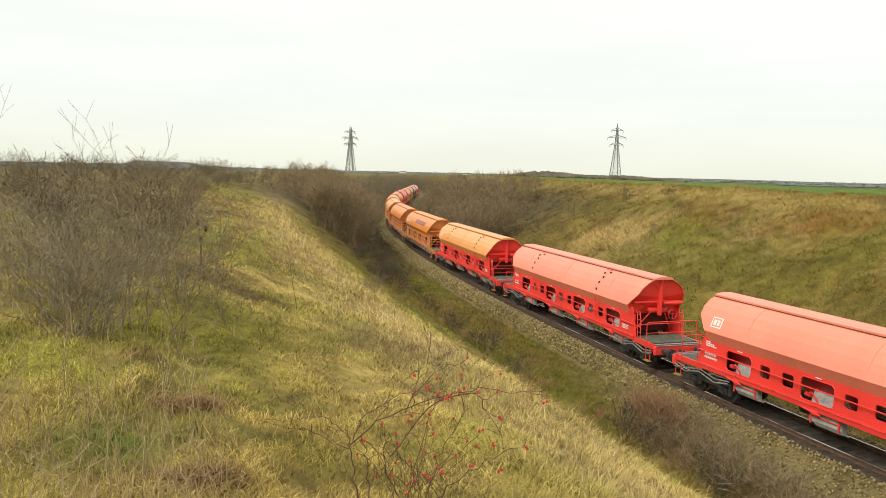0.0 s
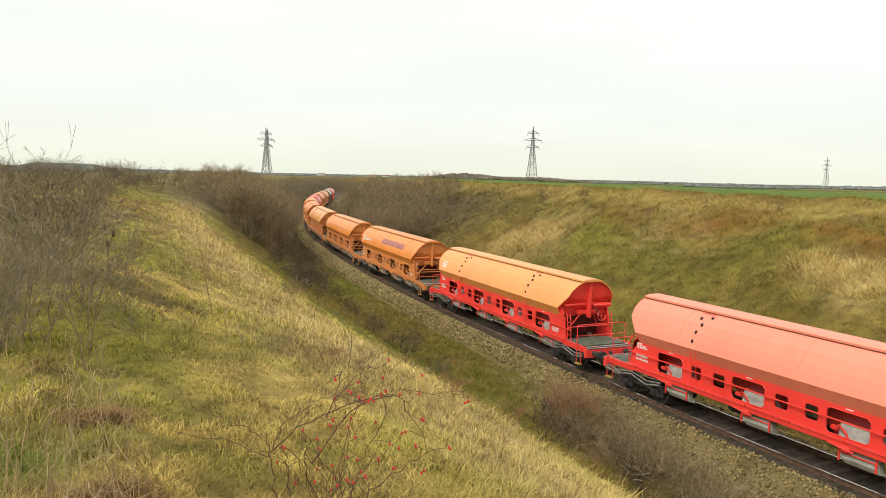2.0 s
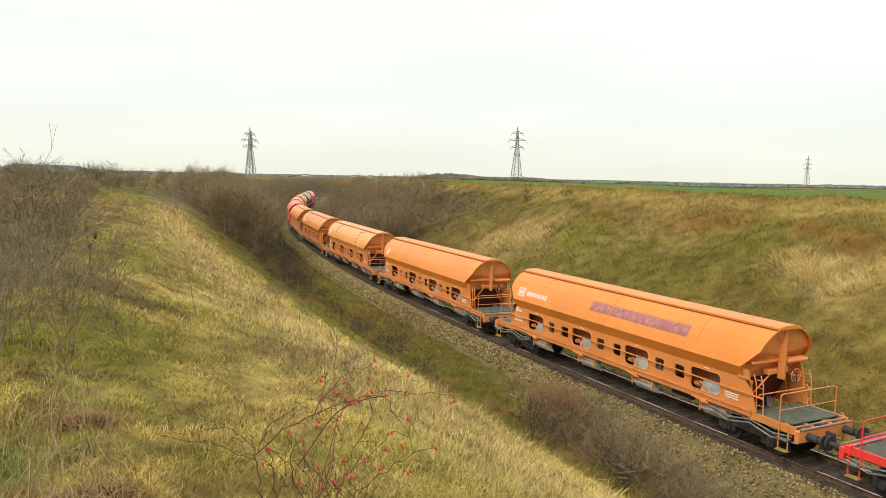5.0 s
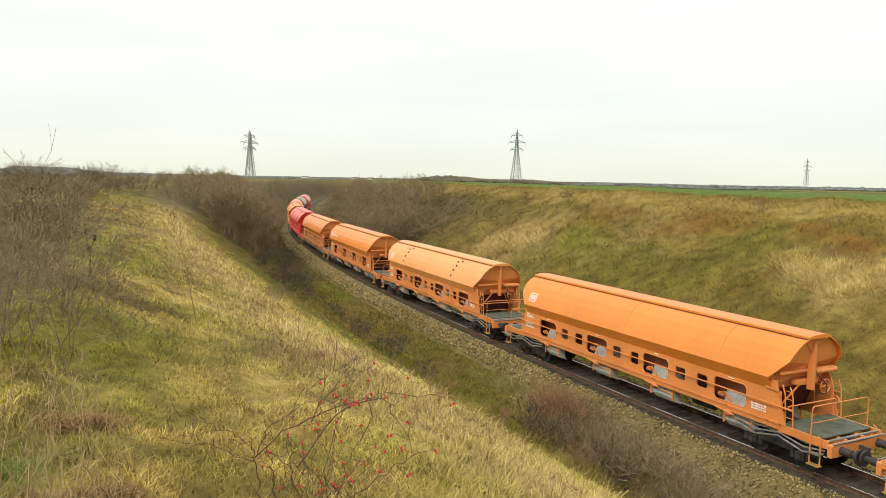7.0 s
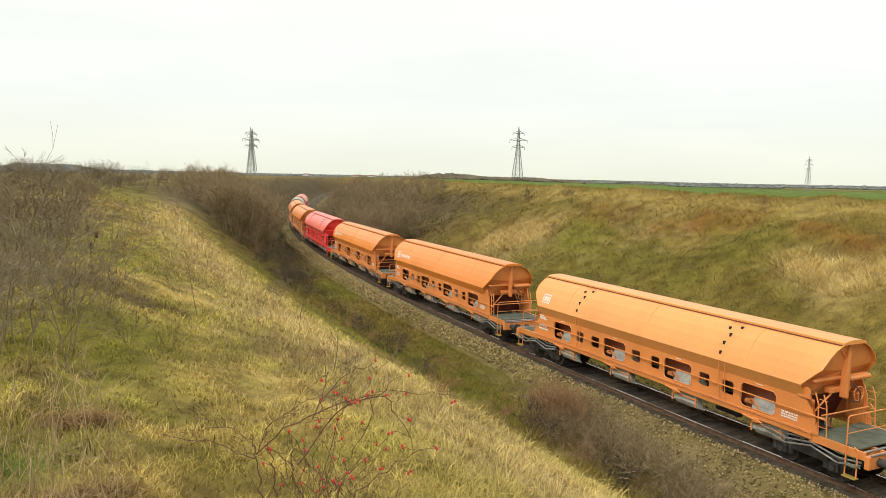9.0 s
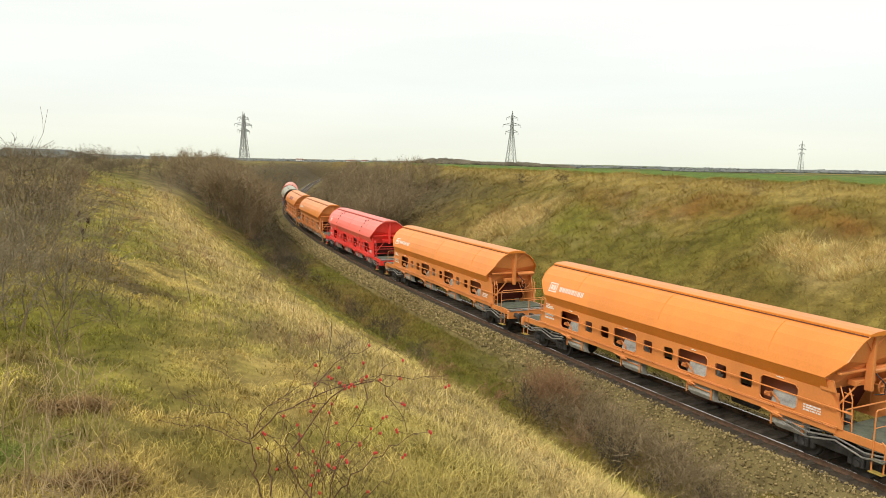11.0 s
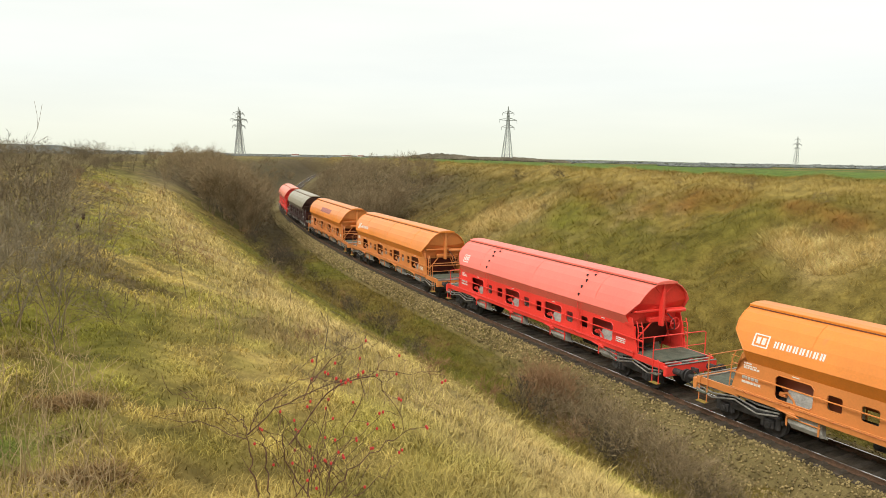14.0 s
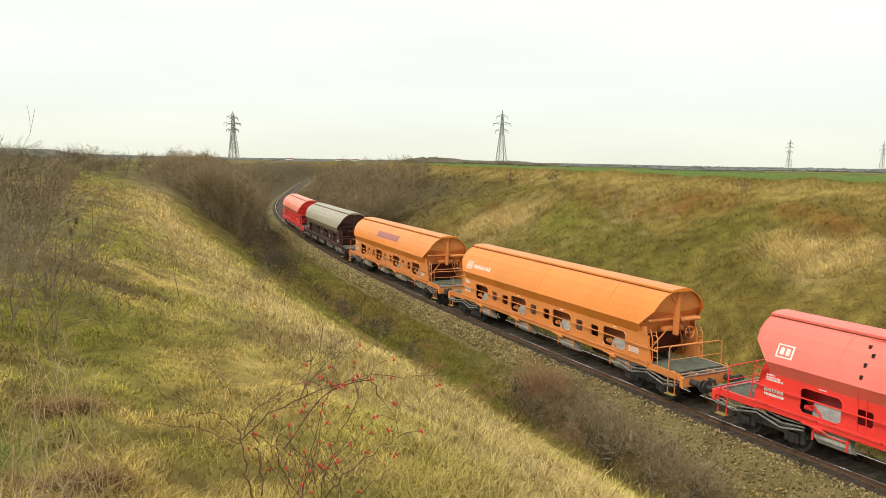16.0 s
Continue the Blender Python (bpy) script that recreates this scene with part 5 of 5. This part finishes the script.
clumps("field_hedge", [(-5, 330, 60, 340, 2600, 1.25, 3), (-5, 334, 60, 344, 1500, 1.5, 2)], "brown leafless hedge at the far edge of the field", 6, M_HEDGE)


def mound():
    """A flat-topped spoil hill beyond the plateau."""
    bm = bmesh.new()
    cx, cy, z = -935, 1700, 6
    rings = []
    for r, h in ((88, 0), (70, 8), (56, 12.5), (36, 13.2), (0.5, 13.5)):
        ring = []
        for i in range(28):
            a = 2 * math.pi * i / 28
            w = 1 + 0.08 * noise.noise((math.cos(a) * 2, math.sin(a) * 2, r * 0.02))
            ring.append(bm.verts.new((cx + math.cos(a) * r * w * 1.3, cy + math.sin(a) * r * w, z + h * w)))
        rings.append(ring)
    for a, b in zip(rings, rings[1:]):
        for i in range(28):
            j = (i + 1) % 28
            bm.faces.new((a[i], a[j], b[j], b[i]))
    me = bpy.data.meshes.new("spoil_hill")
    bm.to_mesh(me)
    me.materials.append(M_FAR_HAZED)
    me.shade_smooth()
    return tagged(new("spoil_hill", me), "low flat-topped dark hill on the horizon", "hill", kind="structure")


mound()


def far_house(x, y, l, w, h, turn):
    z = float(land([x], [y])[0]) - 0.3
    house = new("far_building")
    house.matrix_basis = pose(x, y, z, 0, 0, turn)
    bm = bmesh.new()
    box(bm, (-l / 2, -w / 2, 0), (l / 2, w / 2, h))
    part("wall", bm, M_FARWALL, house)
    bm = bmesh.new()
    vs = [bm.verts.new(p) for p in ((-l / 2 - 0.4, -w / 2 - 0.4, h), (l / 2 + 0.4, -w / 2 - 0.4, h), (l / 2 + 0.4, w / 2 + 0.4, h), (-l / 2 - 0.4, w / 2 + 0.4, h), (-l / 2, 0, h + w * 0.3), (l / 2, 0, h + w * 0.3))]
    for f in ((0, 1, 5, 4), (2, 3, 4, 5), (1, 2, 5), (3, 0, 4), (3, 2, 1, 0)):
        bm.faces.new([vs[i] for i in f])
    part("roof", bm, M_FARROOF, house)
    return tagged(house, "small pale far-off building with a pitched roof", "building", "far buildings on the horizon")


rng_far = random.Random(31)
for px in (-0.53, -0.515, -0.49, -0.47, -0.19, -0.12, -0.10, -0.045):
    dist = rng_far.uniform(1900, 2300)
    far_house(px * dist, dist, rng_far.uniform(14, 30), rng_far.uniform(8, 12), rng_far.uniform(4, 6), rng_far.uniform(-30, 30))

# ---- sleepers and loose stones ----
def sleepers():
    bm = bmesh.new()
    soft_box(bm, (-1.26, -0.13, -0.34), (1.26, 0.13, -0.165), 0.025)
    for y in (-0.7535, 0.7535):
        soft_box(bm, (y - 0.19, -0.09, -0.168), (y + 0.19, 0.09, -0.148), 0.006)
        for dx in (-0.12, 0.12):
            rod(bm, (y + dx, 0, -0.15), (y + dx, 0, -0.10), 0.022, 6)
    first = part("sleeper", bm, M_SLEEPER, railway)
    for i in range(300):
        o = first if i == 0 else new("sleeper", first.data)
        s = -16 + i * 0.62
        p, w = track(s)
        o.parent = railway
        o.matrix_basis = pose(p[0], p[1], 0, 0, 0, math.degrees(math.atan2(w[1], w[0])) - 90)


sleepers()


def stones(n=28000):
    rng = np.random.default_rng(8)
    s = 6 + 100 * rng.uniform(0, 1, n) ** 2.2
    d = (1.2 + rng.uniform(0, 1, n) ** 1.4 * np.where(s < 38, 3.2, 1.3)) * np.where(rng.uniform(0, 1, n) < 0.75, -1, 1)
    ss = np.arange(0, 125, 1.0)
    px = np.interp(s, ss, [track(v)[0][0] for v in ss])
    py = np.interp(s, ss, [track(v)[0][1] for v in ss])
    wx = np.interp(s, ss, [track(v)[1][0] for v in ss])
    wy = np.interp(s, ss, [track(v)[1][1] for v in ss])
    x, y = px + wy * d, py - wx * d
    z = np.interp(np.abs(d), [1.2, 1.75, 2.25, 2.7, 3.0, 4.4], [-0.205, -0.26, -0.54, -0.76, -0.80, -0.86])
    r = rng.uniform(0.018, 0.05, n) * (1 + s / 90)
    octa = np.array([(1, 0, 0), (-1, 0, 0), (0, 1, 0), (0, -1, 0), (0, 0, 1), (0, 0, -1)], float)
    face = np.array([(0, 2, 4), (2, 1, 4), (1, 3, 4), (3, 0, 4), (2, 0, 5), (1, 2, 5), (3, 1, 5), (0, 3, 5)])
    v = octa[None] * r[:, None, None] * rng.uniform(0.6, 1.4, (n, 6, 3)) + np.stack([x, y, z + r * 0.3], 1)[:, None, :]
    t = face[None] + (np.arange(n) * 6)[:, None, None]
    tint = np.array([0.25, 0.19, 0.085]) * rng.uniform(0.4, 1.75, (n, 1))
    tagged(array_object("ballast_stones", v.reshape(-1, 3), t.reshape(-1, 3), M_GRASS, np.repeat(tint, 6, 0)), "loose angular brown ballast stones beside the track", "gravel", kind="stuff")


stones()


def dead_tussock(x, y, size, seed):
    """A flattened heap of brown dead grass."""
    rng = np.random.default_rng(seed)
    n = 900
    a, r = rng.uniform(0, 6.283, n), size * np.sqrt(rng.uniform(0, 1, n))
    px, py = x + r * np.cos(a) * 1.5, y + r * np.sin(a) * 0.7
    heap = 0.04 * (1 - (r / size) ** 2)
    v, t, c = tri_blades(px, py, rng.uniform(0.05, 0.13, n), np.full(n, 0.008), rng.uniform(0.8, 2.0, n), rng, np.ones(n))
    v[:, 2] += np.tile(heap, 5)
    c = np.tile(np.array([[0.27, 0.165, 0.07]]) * rng.uniform(0.6, 1.4, (n, 1)), (5, 1))
    return tagged(array_object("dead_tussock", v, t, M_GRASS, c), "flattened heap of rusty brown dead grass", "grass tussock", "dead tussocks in the grass")


for i, (x, y, k) in enumerate(((-2.2, 4.3, 0.26), (-2.98, 5.75, 0.22))):
    dead_tussock(x, y, k, 60 + i)



# ---- what moves ----
def motions():
    rows = [i * 0.25 for i in range(65)]
    turn = math.degrees(SPEED / 0.46)
    for k, w in enumerate(wagons):
        walk(w, [(t, wagon_pose(START + PITCH * k - SPEED * t)) for t in rows])
        for b in w.children_recursive:
            if b.name.startswith("wheelset"):
                x = b.matrix_basis.translation.x
                walk(b, [(2 * i / FPS, pose(x, 0, 0.46, 0, turn * 2 * i / FPS, 0)) for i in range(241)])


motions()
